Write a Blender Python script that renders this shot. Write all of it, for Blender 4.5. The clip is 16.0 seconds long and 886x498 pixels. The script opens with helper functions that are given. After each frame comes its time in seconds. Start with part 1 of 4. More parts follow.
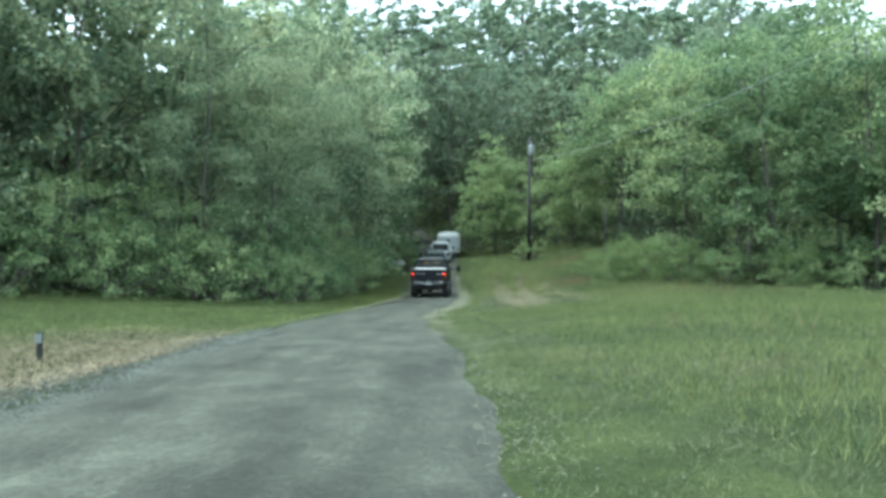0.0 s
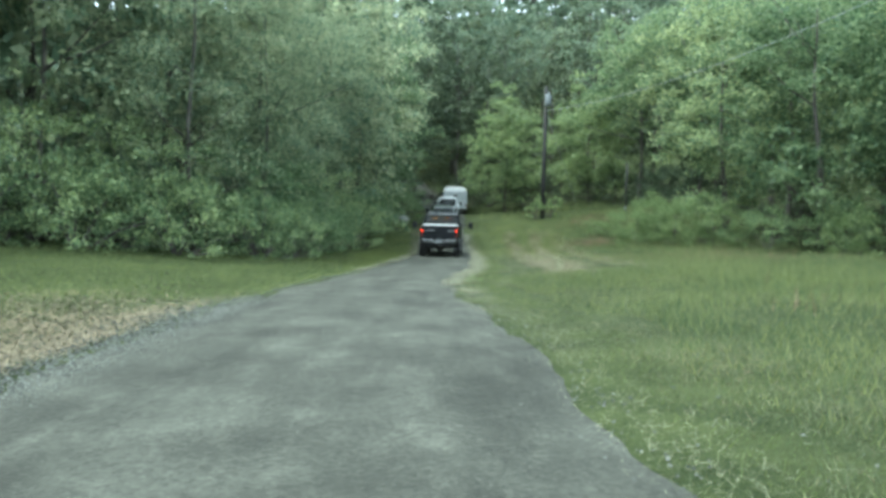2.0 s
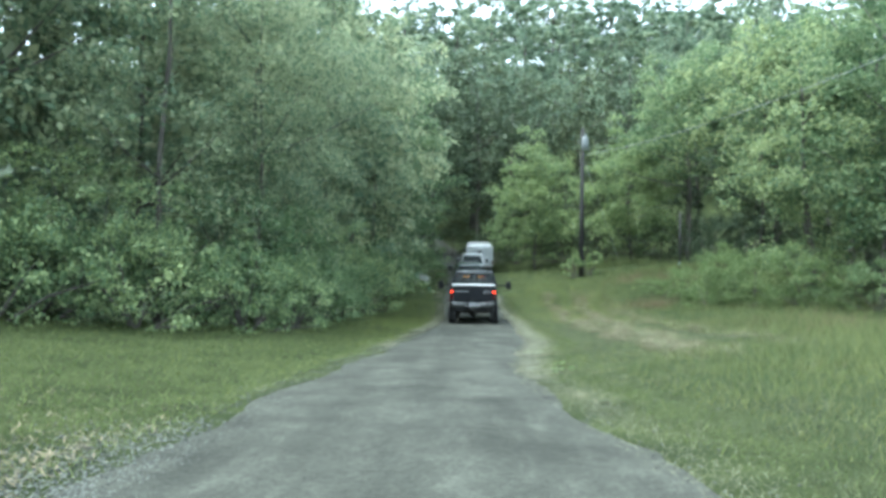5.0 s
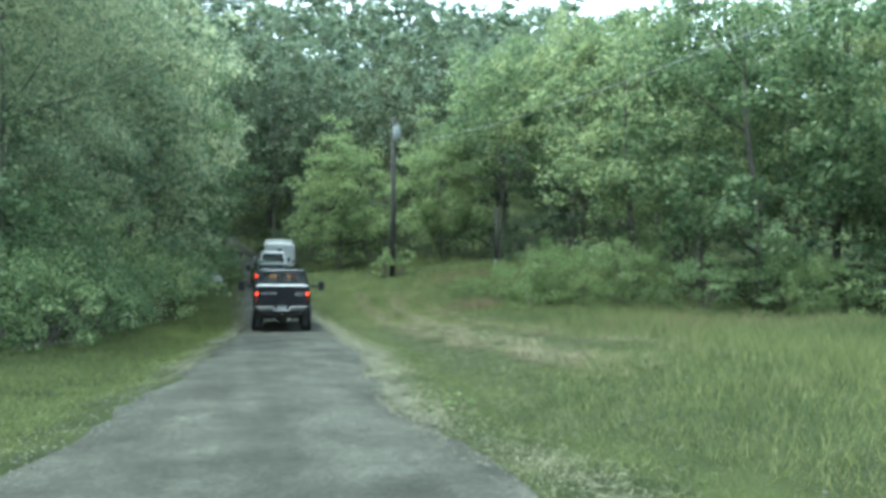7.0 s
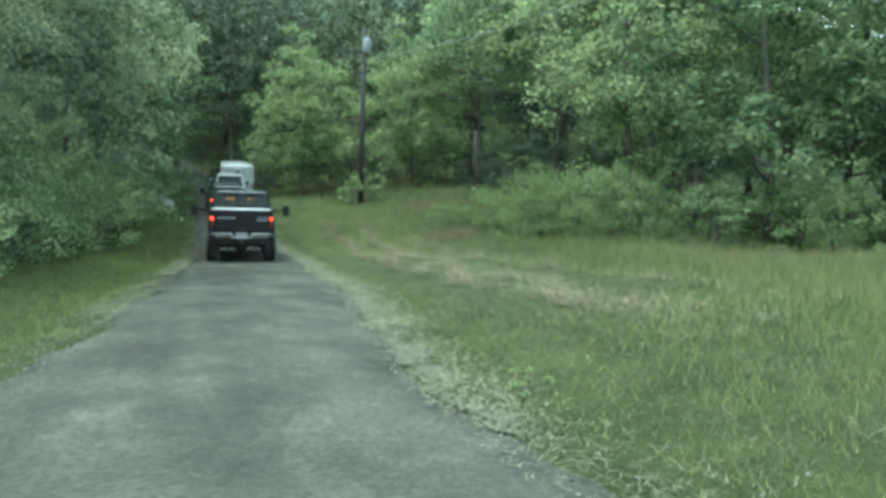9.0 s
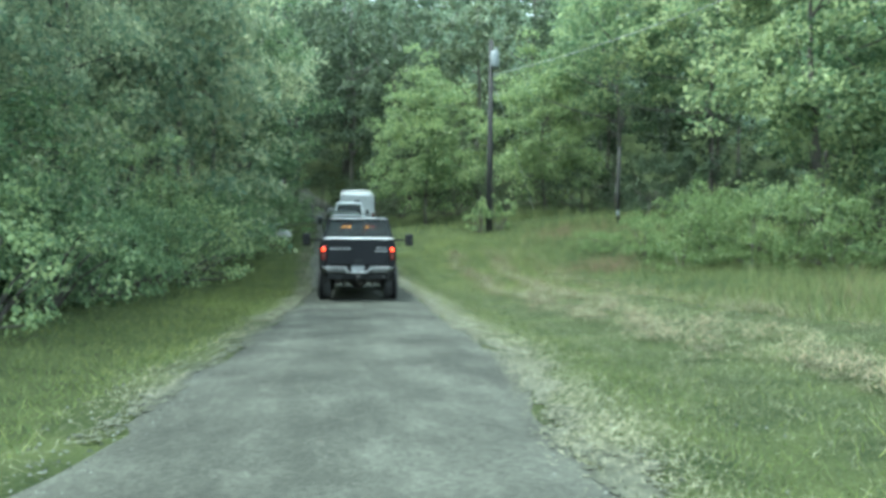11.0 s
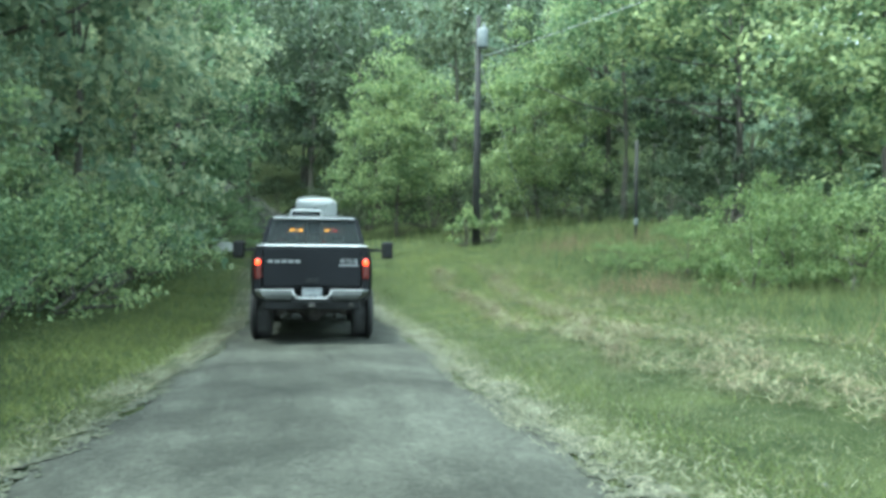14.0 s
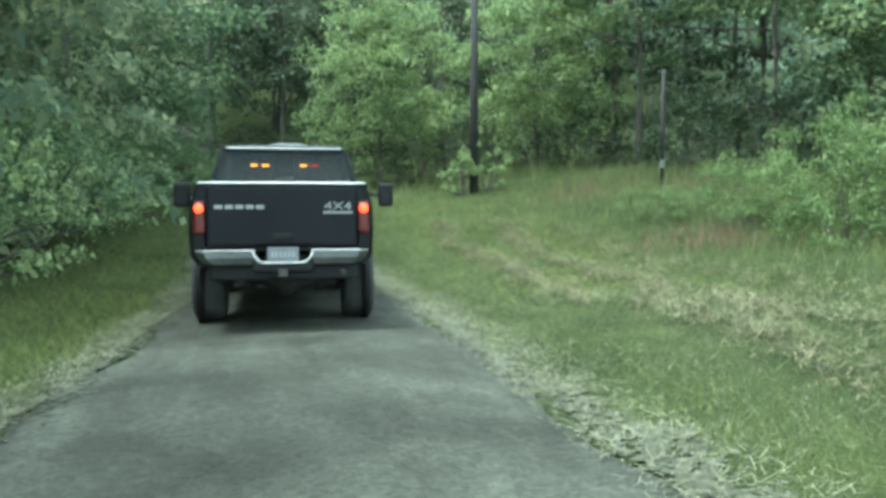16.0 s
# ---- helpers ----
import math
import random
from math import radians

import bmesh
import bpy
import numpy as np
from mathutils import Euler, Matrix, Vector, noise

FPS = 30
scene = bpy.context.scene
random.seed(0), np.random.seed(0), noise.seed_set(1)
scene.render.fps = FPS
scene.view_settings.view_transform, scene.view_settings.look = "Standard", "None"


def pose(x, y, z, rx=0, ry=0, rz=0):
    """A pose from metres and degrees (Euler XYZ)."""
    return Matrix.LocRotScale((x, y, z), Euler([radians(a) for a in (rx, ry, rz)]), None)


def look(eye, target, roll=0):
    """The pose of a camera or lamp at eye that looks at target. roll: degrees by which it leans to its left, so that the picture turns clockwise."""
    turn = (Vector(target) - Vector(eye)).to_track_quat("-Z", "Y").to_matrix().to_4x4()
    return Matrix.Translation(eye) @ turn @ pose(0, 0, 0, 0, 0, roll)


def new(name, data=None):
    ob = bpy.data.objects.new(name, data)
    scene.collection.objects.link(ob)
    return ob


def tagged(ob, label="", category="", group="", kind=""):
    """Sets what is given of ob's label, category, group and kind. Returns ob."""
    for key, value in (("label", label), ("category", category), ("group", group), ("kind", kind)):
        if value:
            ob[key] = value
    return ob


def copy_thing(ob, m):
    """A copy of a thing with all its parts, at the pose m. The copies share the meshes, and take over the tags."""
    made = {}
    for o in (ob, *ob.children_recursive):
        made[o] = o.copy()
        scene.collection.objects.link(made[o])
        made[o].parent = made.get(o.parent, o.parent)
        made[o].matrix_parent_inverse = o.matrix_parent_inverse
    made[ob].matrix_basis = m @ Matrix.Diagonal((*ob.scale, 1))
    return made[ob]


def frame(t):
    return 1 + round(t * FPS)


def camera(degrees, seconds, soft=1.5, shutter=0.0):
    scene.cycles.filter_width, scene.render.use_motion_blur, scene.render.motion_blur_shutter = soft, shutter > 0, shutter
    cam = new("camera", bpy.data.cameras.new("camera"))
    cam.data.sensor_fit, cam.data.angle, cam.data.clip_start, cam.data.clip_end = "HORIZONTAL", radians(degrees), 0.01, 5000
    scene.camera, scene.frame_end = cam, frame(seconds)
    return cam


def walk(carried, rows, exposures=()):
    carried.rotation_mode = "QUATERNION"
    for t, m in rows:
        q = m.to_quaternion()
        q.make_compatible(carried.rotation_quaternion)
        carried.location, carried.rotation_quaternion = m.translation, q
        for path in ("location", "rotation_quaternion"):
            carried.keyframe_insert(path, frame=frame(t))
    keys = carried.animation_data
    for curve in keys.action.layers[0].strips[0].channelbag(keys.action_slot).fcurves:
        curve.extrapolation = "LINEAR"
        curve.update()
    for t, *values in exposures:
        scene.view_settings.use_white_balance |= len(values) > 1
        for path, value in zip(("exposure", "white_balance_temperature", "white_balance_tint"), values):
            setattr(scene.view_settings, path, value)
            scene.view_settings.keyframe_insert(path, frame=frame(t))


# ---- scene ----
cam = camera(58.0, 16.0, soft=3.5)
PATH = [
    (0, (-0.434, -12.534, 1.524), (-0.428, -10.535, 1.563), -0.1),
    (0.5, (-0.637, -11.528, 1.531), (-0.642, -9.528, 1.549), 1.0),
    (1, (-0.827, -10.521, 1.516), (-0.859, -8.522, 1.477), 0.7),
    (1.5, (-1.01, -9.504, 1.5), (-1.043, -7.505, 1.454), 1.0),
    (2, (-1.189, -8.453, 1.469), (-1.173, -6.455, 1.401), 1.2),
    (2.5, (-1.381, -7.296, 1.433), (-1.359, -5.297, 1.37), 0.6),
    (3, (-1.554, -6.11, 1.399), (-1.522, -4.112, 1.319), -0.5),
    (3.5, (-1.721, -4.882, 1.444), (-1.733, -2.882, 1.486), 0.1),
    (4, (-1.851, -3.724, 1.441), (-1.907, -1.727, 1.534), 1.5),
    (6.5, (-2.571, 1.884, 1.337), (-2.299, 3.865, 1.395), -1.7),
    (7, (-2.67, 2.922, 1.324), (-2.165, 4.855, 1.415), 0.2),
    (7.5, (-2.679, 3.814, 1.289), (-2.071, 5.719, 1.311), 1.2),
    (8, (-2.654, 4.618, 1.253), (-2.112, 6.538, 1.106), -0.2),
    (8.5, (-2.608, 5.439, 1.227), (-2.15, 7.379, 1.061), -1.1),
    (9, (-2.547, 6.35, 1.199), (-1.942, 8.254, 1.117), 1.0),
    (9.5, (-2.464, 7.312, 1.169), (-1.877, 9.224, 1.143), 1.5),
    (10, (-2.366, 8.354, 1.135), (-1.94, 10.308, 1.136), 0.4),
    (12.5, (-1.799, 14.273, 1.153), (-1.515, 16.252, 1.125), 0.4),
    (13, (-1.733, 15.449, 1.11), (-1.385, 17.419, 1.122), 0.3),
    (13.5, (-1.685, 16.578, 1.053), (-1.275, 18.535, 1.089), 0.5),
    (14, (-1.644, 17.658, 1.006), (-1.236, 19.616, 1.045), 0.4),
    (14.5, (-1.578, 18.744, 0.963), (-1.204, 20.709, 1.0), 0.8),
    (15, (-1.515, 19.815, 0.94), (-1.131, 21.778, 0.95), -0.6),
    (15.5, (-1.457, 20.91, 0.929), (-0.986, 22.853, 0.892), -0.7),
    (16, (-1.415, 21.977, 0.893), (-0.947, 23.921, 0.821), -0.3),
]
walk(cam, [(t, look(eye, target, roll)) for t, eye, target, roll in PATH], [(0, 2.15, 5330, -8), (2, 2.25, 5400, -6), (4, 2.43, 5330, -2), (7, 2.29, 5280, -8), (8.5, 2.19, 5330, -14), (10, 2.4, 5260, -12), (12.5, 2.76, 5260, -10), (14.5, 2.74, 5260, -12), (15.4, 2.85, 5300, -12), (16, 2.6, 5360, -13)])

# ---- world, sun, exposure ----
world = bpy.data.worlds.new("sky")
scene.world = world
world.use_nodes = True
wn = world.node_tree
sky = wn.nodes.new("ShaderNodeTexSky")
sky.sky_type = "NISHITA"
sky.sun_disc = False
sky.sun_elevation = radians(69)
sky.sun_rotation = radians(-97)
sky.air_density, sky.dust_density, sky.ozone_density = 1.0, 8.0, 0.6
veil = wn.nodes.new("ShaderNodeMix")  # a bright, even layer of cloud over the clear sky
veil.data_type = "RGBA"
veil.inputs["Factor"].default_value = 0.75
veil.inputs["B"].default_value = (4.9, 5.05, 5.05, 1)
wn.links.new(sky.outputs[0], veil.inputs["A"])
wn.links.new(veil.outputs["Result"], wn.nodes["Background"].inputs[0])
wn.nodes["Background"].inputs[1].default_value = 0.15
sun = new("sun", bpy.data.lights.new("sun", "SUN"))
sun.data.energy, sun.data.angle, sun.data.color = 1.5, radians(9), (1.0, 0.96, 0.88)
sun.matrix_world = look((-13.9, -1.7, 36.5), (0, 0, 0))


# ---- materials ----
def link(tree, a, b):
    tree.links.new(a, b)


def material(name, dark, light, scale=3.0, fine=40.0, rough=0.8, bump=0.3, metal=0.0, depth=0.02, thin=0.0, pieces=False, coat=0.0, plants=False, gloss=0.5):
    """Two tones mixed by a coarse and a fine noise, with fine relief; thin: the light that passes through; pieces: each loose piece has its own tone."""
    m = bpy.data.materials.new(name)
    m.use_nodes = True
    t = m.node_tree
    n = t.nodes
    bsdf = n["Principled BSDF"]
    where = n.new("ShaderNodeTexCoord")
    big, small = n.new("ShaderNodeTexNoise"), n.new("ShaderNodeTexNoise")
    for tex, s in ((big, scale), (small, fine)):
        tex.inputs["Scale"].default_value = s
        tex.inputs["Detail"].default_value = 4
        link(t, where.outputs["Object"], tex.inputs["Vector"])
    add = n.new("ShaderNodeMath")
    add.operation = "MULTIPLY_ADD"
    add.inputs[1].default_value = 0.55
    link(t, big.outputs["Fac"], add.inputs[0])
    half = n.new("ShaderNodeMath")
    half.operation = "MULTIPLY"
    half.inputs[1].default_value = 0.45
    if pieces:
        own = n.new("ShaderNodeNewGeometry")
        link(t, own.outputs["Random Per Island"], half.inputs[0])
    else:
        link(t, small.outputs["Fac"], half.inputs[0])
    link(t, half.outputs[0], add.inputs[2])
    ramp = n.new("ShaderNodeValToRGB")
    ramp.color_ramp.elements[0].position, ramp.color_ramp.elements[1].position = 0.36, 0.64
    ramp.color_ramp.elements[0].color, ramp.color_ramp.elements[1].color = (*dark, 1), (*light, 1)
    link(t, add.outputs[0], ramp.inputs[0])
    tint = ramp.outputs[0]
    if plants:
        who, span, own_tone = n.new("ShaderNodeObjectInfo"), n.new("ShaderNodeMapRange"), n.new("ShaderNodeHueSaturation")
        span.inputs["To Min"].default_value, span.inputs["To Max"].default_value = 0.72, 1.22
        link(t, who.outputs["Random"], span.inputs["Value"])
        turn = n.new("ShaderNodeMapRange")
        turn.inputs["To Min"].default_value, turn.inputs["To Max"].default_value = 0.515, 0.475
        link(t, who.outputs["Random"], turn.inputs["Value"])
        link(t, span.outputs[0], own_tone.inputs["Value"])
        link(t, turn.outputs[0], own_tone.inputs["Hue"])
        link(t, tint, own_tone.inputs["Color"])
        tint = own_tone.outputs[0]
    link(t, tint, bsdf.inputs["Base Color"])
    bsdf.inputs["Roughness"].default_value = rough
    bsdf.inputs["Metallic"].default_value = metal
    bsdf.inputs["Coat Weight"].default_value = coat
    bsdf.inputs["Specular IOR Level"].default_value = gloss
    if thin:
        bsdf.inputs["Specular IOR Level"].default_value = 0.3
    if bump:
        b = n.new("ShaderNodeBump")
        b.inputs["Strength"].default_value, b.inputs["Distance"].default_value = bump, depth
        link(t, small.outputs["Fac"], b.inputs["Height"])
        link(t, b.outputs[0], bsdf.inputs["Normal"])
    if thin:
        through_leaf, mix = n.new("ShaderNodeBsdfTranslucent"), n.new("ShaderNodeMixShader")
        link(t, tint, through_leaf.inputs["Color"])
        mix.inputs[0].default_value = thin
        link(t, bsdf.outputs[0], mix.inputs[1])
        link(t, through_leaf.outputs[0], mix.inputs[2])
        link(t, mix.outputs[0], n["Material Output"].inputs["Surface"])
    return m


def lane_surface():
    """Worn chip seal: long wheel-worn streaks, tarred and dusty patches, and fine chippings."""
    m = material("worn_chip_seal", (0.023, 0.0236, 0.0188), (0.057, 0.0592, 0.0470), 0.9, 70, 0.95, 0.7, depth=0.012)
    t = m.node_tree
    n = t.nodes
    ramp = next(k for k in n if k.type == "VALTORGB")
    where = next(k for k in n if k.type == "TEX_COORD")
    stretch, streak = n.new("ShaderNodeMapping"), n.new("ShaderNodeTexNoise")
    stretch.inputs["Scale"].default_value = (1.7, 0.16, 1.0)
    streak.inputs["Scale"].default_value, streak.inputs["Detail"].default_value = 1.0, 3
    link(t, where.outputs["Object"], stretch.inputs["Vector"])
    link(t, stretch.outputs[0], streak.inputs["Vector"])
    chips = n.new("ShaderNodeTexVoronoi")
    chips.inputs["Scale"].default_value = 28
    link(t, where.outputs["Object"], chips.inputs["Vector"])
    span = n.new("ShaderNodeMapRange")
    span.inputs["From Min"].default_value, span.inputs["From Max"].default_value = 0.35, 0.65
    span.inputs["To Min"].default_value, span.inputs["To Max"].default_value = 0.82, 1.18
    link(t, streak.outputs["Fac"], span.inputs["Value"])
    speck = n.new("ShaderNodeMapRange")
    speck.inputs["To Min"].default_value, speck.inputs["To Max"].default_value = 0.72, 1.28
    link(t, chips.outputs["Color"], speck.inputs["Value"])
    both = n.new("ShaderNodeMath")
    both.operation = "MULTIPLY"
    link(t, span.outputs[0], both.inputs[0])
    link(t, speck.outputs[0], both.inputs[1])
    patch, worn, wear = n.new("ShaderNodeMapping"), n.new("ShaderNodeTexNoise"), n.new("ShaderNodeMapRange")
    patch.inputs["Scale"].default_value = (4.2, 1.7, 1.0)
    worn.inputs["Scale"].default_value, worn.inputs["Detail"].default_value, worn.inputs["Roughness"].default_value = 1.0, 6, 0.68
    wear.inputs["From Min"].default_value, wear.inputs["From Max"].default_value = 0.50, 0.68
    wear.inputs["To Min"].default_value, wear.inputs["To Max"].default_value = 0.95, 1.32
    link(t, where.outputs["Object"], patch.inputs["Vector"])
    link(t, patch.outputs[0], worn.inputs["Vector"])
    link(t, worn.outputs["Fac"], wear.inputs["Value"])
    more = n.new("ShaderNodeMath")
    more.operation = "MULTIPLY"
    link(t, both.outputs[0], more.inputs[0])
    link(t, wear.outputs[0], more.inputs[1])
    both = more
    tone = n.new("ShaderNodeVectorMath")
    tone.operation = "SCALE"
    link(t, ramp.outputs[0], tone.inputs[0])
    link(t, both.outputs[0], tone.inputs["Scale"])
    link(t, tone.outputs[0], n["Principled BSDF"].inputs["Base Color"])
    n["Principled BSDF"].inputs["Specular IOR Level"].default_value = 0.14
    return m


def glowing(name, colour, strength):
    m = bpy.data.materials.new(name)
    m.use_nodes = True
    bsdf = m.node_tree.nodes["Principled BSDF"]
    bsdf.inputs["Base Color"].default_value = (*colour, 1)
    bsdf.inputs["Emission Color"].default_value = (*colour, 1)
    bsdf.inputs["Emission Strength"].default_value = strength
    bsdf.inputs["Roughness"].default_value = 0.2
    return m


def glazing(name, tint, rough=0.05):
    m = bpy.data.materials.new(name)
    m.use_nodes = True
    bsdf = m.node_tree.nodes["Principled BSDF"]
    bsdf.inputs["Base Color"].default_value = (*tint, 1)
    bsdf.inputs["Roughness"].default_value = rough
    bsdf.inputs["Transmission Weight"].default_value = 0.85
    bsdf.inputs["IOR"].default_value = 1.1
    return m


M_GROUND = material("meadow_soil", (0.014, 0.020, 0.007), (0.046, 0.056, 0.020), 1.1, 26, 0.95, 0.8, depth=0.06, gloss=0.08)
M_ROAD = lane_surface()
M_STONE = material("loose_stone", (0.032, 0.034, 0.030), (0.108, 0.112, 0.098), 1.0, 30, 0.9, 0.2, pieces=True, gloss=0.1)
M_TURF = material("short_green_grass", (0.043, 0.061, 0.028), (0.134, 0.142, 0.075), 0.8, 5, 0.7, 0, thin=0.35, pieces=True)
M_LAWN = material("lush_green_grass", (0.051, 0.076, 0.022), (0.142, 0.166, 0.053), 0.3, 5, 0.7, 0, thin=0.38, pieces=True)
M_MEADOW = material("tall_meadow_grass", (0.052, 0.081, 0.032), (0.174, 0.189, 0.069), 0.2, 5, 0.7, 0, thin=0.38, pieces=True)
M_HAY = material("dry_cut_hay", (0.070, 0.072, 0.044), (0.232, 0.228, 0.148), 0.6, 5, 0.8, 0, thin=0.15, pieces=True)
M_CHAFF = material("trodden_chaff", (0.050, 0.053, 0.038), (0.112, 0.115, 0.084), 5.0, 130, 0.95, 1.0, depth=0.02, gloss=0.1)
M_LIME = material("yellow_green_grass", (0.074, 0.100, 0.024), (0.192, 0.210, 0.062), 0.7, 5, 0.7, 0, thin=0.35, pieces=True)
M_STRAW = material("faded_olive_blades", (0.085, 0.098, 0.050), (0.245, 0.238, 0.140), 0.8, 5, 0.8, 0, thin=0.25, pieces=True)
M_RUST = material("rusty_dry_stalks", (0.115, 0.080, 0.052), (0.225, 0.150, 0.100), 0.6, 5, 0.8, 0, thin=0.2, pieces=True)
M_LITTER = material("brown_dry_litter", (0.060, 0.050, 0.030), (0.190, 0.158, 0.098), 0.8, 5, 0.85, 0, thin=0.1, pieces=True)
M_BARK = material("grey_brown_bark", (0.035, 0.031, 0.026), (0.095, 0.085, 0.070), 3, 30, 0.9, 0.8, depth=0.02)
M_LEAF = material("green_leaves", (0.085, 0.136, 0.068), (0.238, 0.294, 0.140), 0.30, 5, 0.6, 0, thin=0.6, pieces=True, plants=True)
M_LEAF_DARK = material("deep_green_leaves", (0.117, 0.172, 0.103), (0.307, 0.345, 0.200), 0.25, 5, 0.6, 0, thin=0.6, pieces=True, plants=True)
# the deep wood's shade is put into this darker leaf colour
M_LEAF_SHADE = material("shade_toned_leaves", (0.034, 0.052, 0.027), (0.086, 0.114, 0.058), 0.25, 5, 0.6, 0, thin=0.40, pieces=True, plants=True)
M_LEAF_LIGHT = material("yellow_green_leaves", (0.117, 0.169, 0.071), (0.256, 0.310, 0.132), 0.35, 5, 0.5, 0, thin=0.55, pieces=True)
# distance haze is put into these leaf tones: greyer, bluer, with less contrast
M_LEAF_FAR = material("haze_toned_far_leaves", (0.092, 0.135, 0.088), (0.201, 0.250, 0.155), 0.16, 5, 0.6, 0, thin=0.45, pieces=True, plants=True)
# undergrowth shade is mixed in: darker than the leaves of the trees above
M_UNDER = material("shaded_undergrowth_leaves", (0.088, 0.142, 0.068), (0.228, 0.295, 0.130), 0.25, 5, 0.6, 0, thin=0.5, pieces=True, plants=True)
M_BUSH = material("bush_leaves", (0.075, 0.117, 0.044), (0.178, 0.227, 0.084), 0.35, 5, 0.5, 0, thin=0.5, pieces=True)
M_POLE = material("weathered_pole_timber", (0.010, 0.0095, 0.009), (0.030, 0.028, 0.026), 2, 25, 0.9, 0.6)
M_PALE_LUMP = material("pale_lump_tone", (0.14, 0.145, 0.13), (0.28, 0.28, 0.25), 2.5, 30, 0.9, 0.5)
M_TIN = material("grey_transformer_paint", (0.10, 0.115, 0.115), (0.17, 0.185, 0.185), 3, 40, 0.5, 0.1)
M_WIRE = material("grey_wire", (0.18, 0.19, 0.19), (0.28, 0.29, 0.29), 3, 40, 0.5, 0)
M_PAINT = material("black_blue_car_paint", (0.003, 0.0034, 0.0045), (0.007, 0.0075, 0.0095), 2, 60, 0.42, 0.02, gloss=0.16)
M_GREEN_PAINT = material("dark_green_car_paint", (0.010, 0.018, 0.014), (0.022, 0.032, 0.026), 2, 60, 0.3, 0.02, coat=0.5)
M_WHITE = material("white_car_paint", (0.27, 0.285, 0.285), (0.35, 0.36, 0.355), 2, 40, 0.35, 0.02, coat=0.3)
# pale tone of bed cover and trim, with sky reflection painted into it
M_PALE_SHEEN = material("pale_cover_and_sheen", (0.32, 0.33, 0.33), (0.50, 0.50, 0.49), 5, 60, 0.4, 0.1)
M_CHROME = material("dull_chrome", (0.10, 0.105, 0.103), (0.17, 0.17, 0.165), 4, 40, 0.38, 0.03, metal=0.9)
M_RUBBER = material("dusty_rubber", (0.018, 0.018, 0.018), (0.045, 0.044, 0.042), 6, 50, 0.85, 0.3)
M_PLASTIC = material("black_plastic", (0.006, 0.006, 0.006), (0.014, 0.014, 0.014), 6, 60, 0.6, 0.1, gloss=0.25)
M_STEEL = material("dirty_steel", (0.03, 0.028, 0.026), (0.10, 0.09, 0.08), 8, 50, 0.7, 0.3, metal=0.3)
M_GLASS = glazing("tinted_glass", (0.14, 0.155, 0.155))
M_LETTER = material("silver_lettering", (0.17, 0.175, 0.175), (0.25, 0.25, 0.25), 9, 60, 0.4, 0)
M_PLATE = material("pale_plate", (0.10, 0.11, 0.115), (0.15, 0.155, 0.16), 9, 60, 0.5, 0)
M_RED = glowing("lit_red_lens", (1.0, 0.045, 0.010), 0.85)
M_AMBER = glowing("lit_amber_lens", (1.0, 0.36, 0.03), 3.5)
M_REDDIM = material("red_lens", (0.05, 0.006, 0.005), (0.09, 0.010, 0.008), 9, 60, 0.2, 0)


# ---- mesh helpers ----
def mesh_of(name, verts, faces, mat, smooth=False):
    """A mesh from an array of vertices and an array of faces, all with the same number of corners."""
    verts, faces = np.asarray(verts, dtype=np.float32), np.asarray(faces, dtype=np.int32)
    me = bpy.data.meshes.new(name)
    k = faces.shape[1]
    me.vertices.add(len(verts))
    me.vertices.foreach_set("co", verts.ravel())
    me.loops.add(faces.size)
    me.loops.foreach_set("vertex_index", faces.ravel())
    me.polygons.add(len(faces))
    me.polygons.foreach_set("loop_start", np.arange(0, faces.size, k, dtype=np.int32))
    me.polygons.foreach_set("use_smooth", np.full(len(faces), smooth))
    me.update(calc_edges=True)
    me.materials.append(mat)
    return me


def part(name, bm, mat, parent, label="", smooth=False):
    """Links a bmesh as one mesh object under a thing or a part."""
    me = bpy.data.meshes.new(name)
    bmesh.ops.recalc_face_normals(bm, faces=bm.faces)
    bm.to_mesh(me)
    bm.free()
    me.materials.append(mat)
    for p in me.polygons:
        p.use_smooth = smooth
    ob = new(name, me)
    ob.parent = parent
    return tagged(ob, label)


def part_mesh(name, me, parent, label=""):
    ob = new(name, me)
    ob.parent = parent
    return tagged(ob, label)


def box(x0, x1, y0, y1, z0, z1, bevel=0.0, bm=None):
    bm = bm or bmesh.new()
    m = Matrix.LocRotScale(((x0 + x1) / 2, (y0 + y1) / 2, (z0 + z1) / 2), None, (x1 - x0, y1 - y0, z1 - z0))
    made = bmesh.ops.create_cube(bm, size=1.0, matrix=m)
    if bevel:
        edges = list({e for v in made["verts"] for e in v.link_edges})
        bmesh.ops.bevel(bm, geom=edges, offset=bevel, segments=2, profile=0.6, affect="EDGES")
    return bm


def lathe(profile, axis="X", segments=24, centre=(0, 0, 0), bm=None):
    """Turns a profile of (along the axis, radius) round an axis."""
    bm = bm or bmesh.new()
    rings = []
    for a, r in profile:
        ring = []
        for i in range(segments):
            u = 2 * math.pi * i / segments
            c, s = r * math.cos(u), r * math.sin(u)
            p = {"X": (a, c, s), "Y": (c, a, s), "Z": (c, s, a)}[axis]
            ring.append(bm.verts.new(Vector(p) + Vector(centre)))
        rings.append(ring)
    for a, b in zip(rings, rings[1:]):
        for i in range(segments):
            j = (i + 1) % segments
            bm.faces.new((a[i], a[j], b[j], b[i]))
    for ring in (rings[0], rings[-1]):
        bm.faces.new(ring)
    return bm


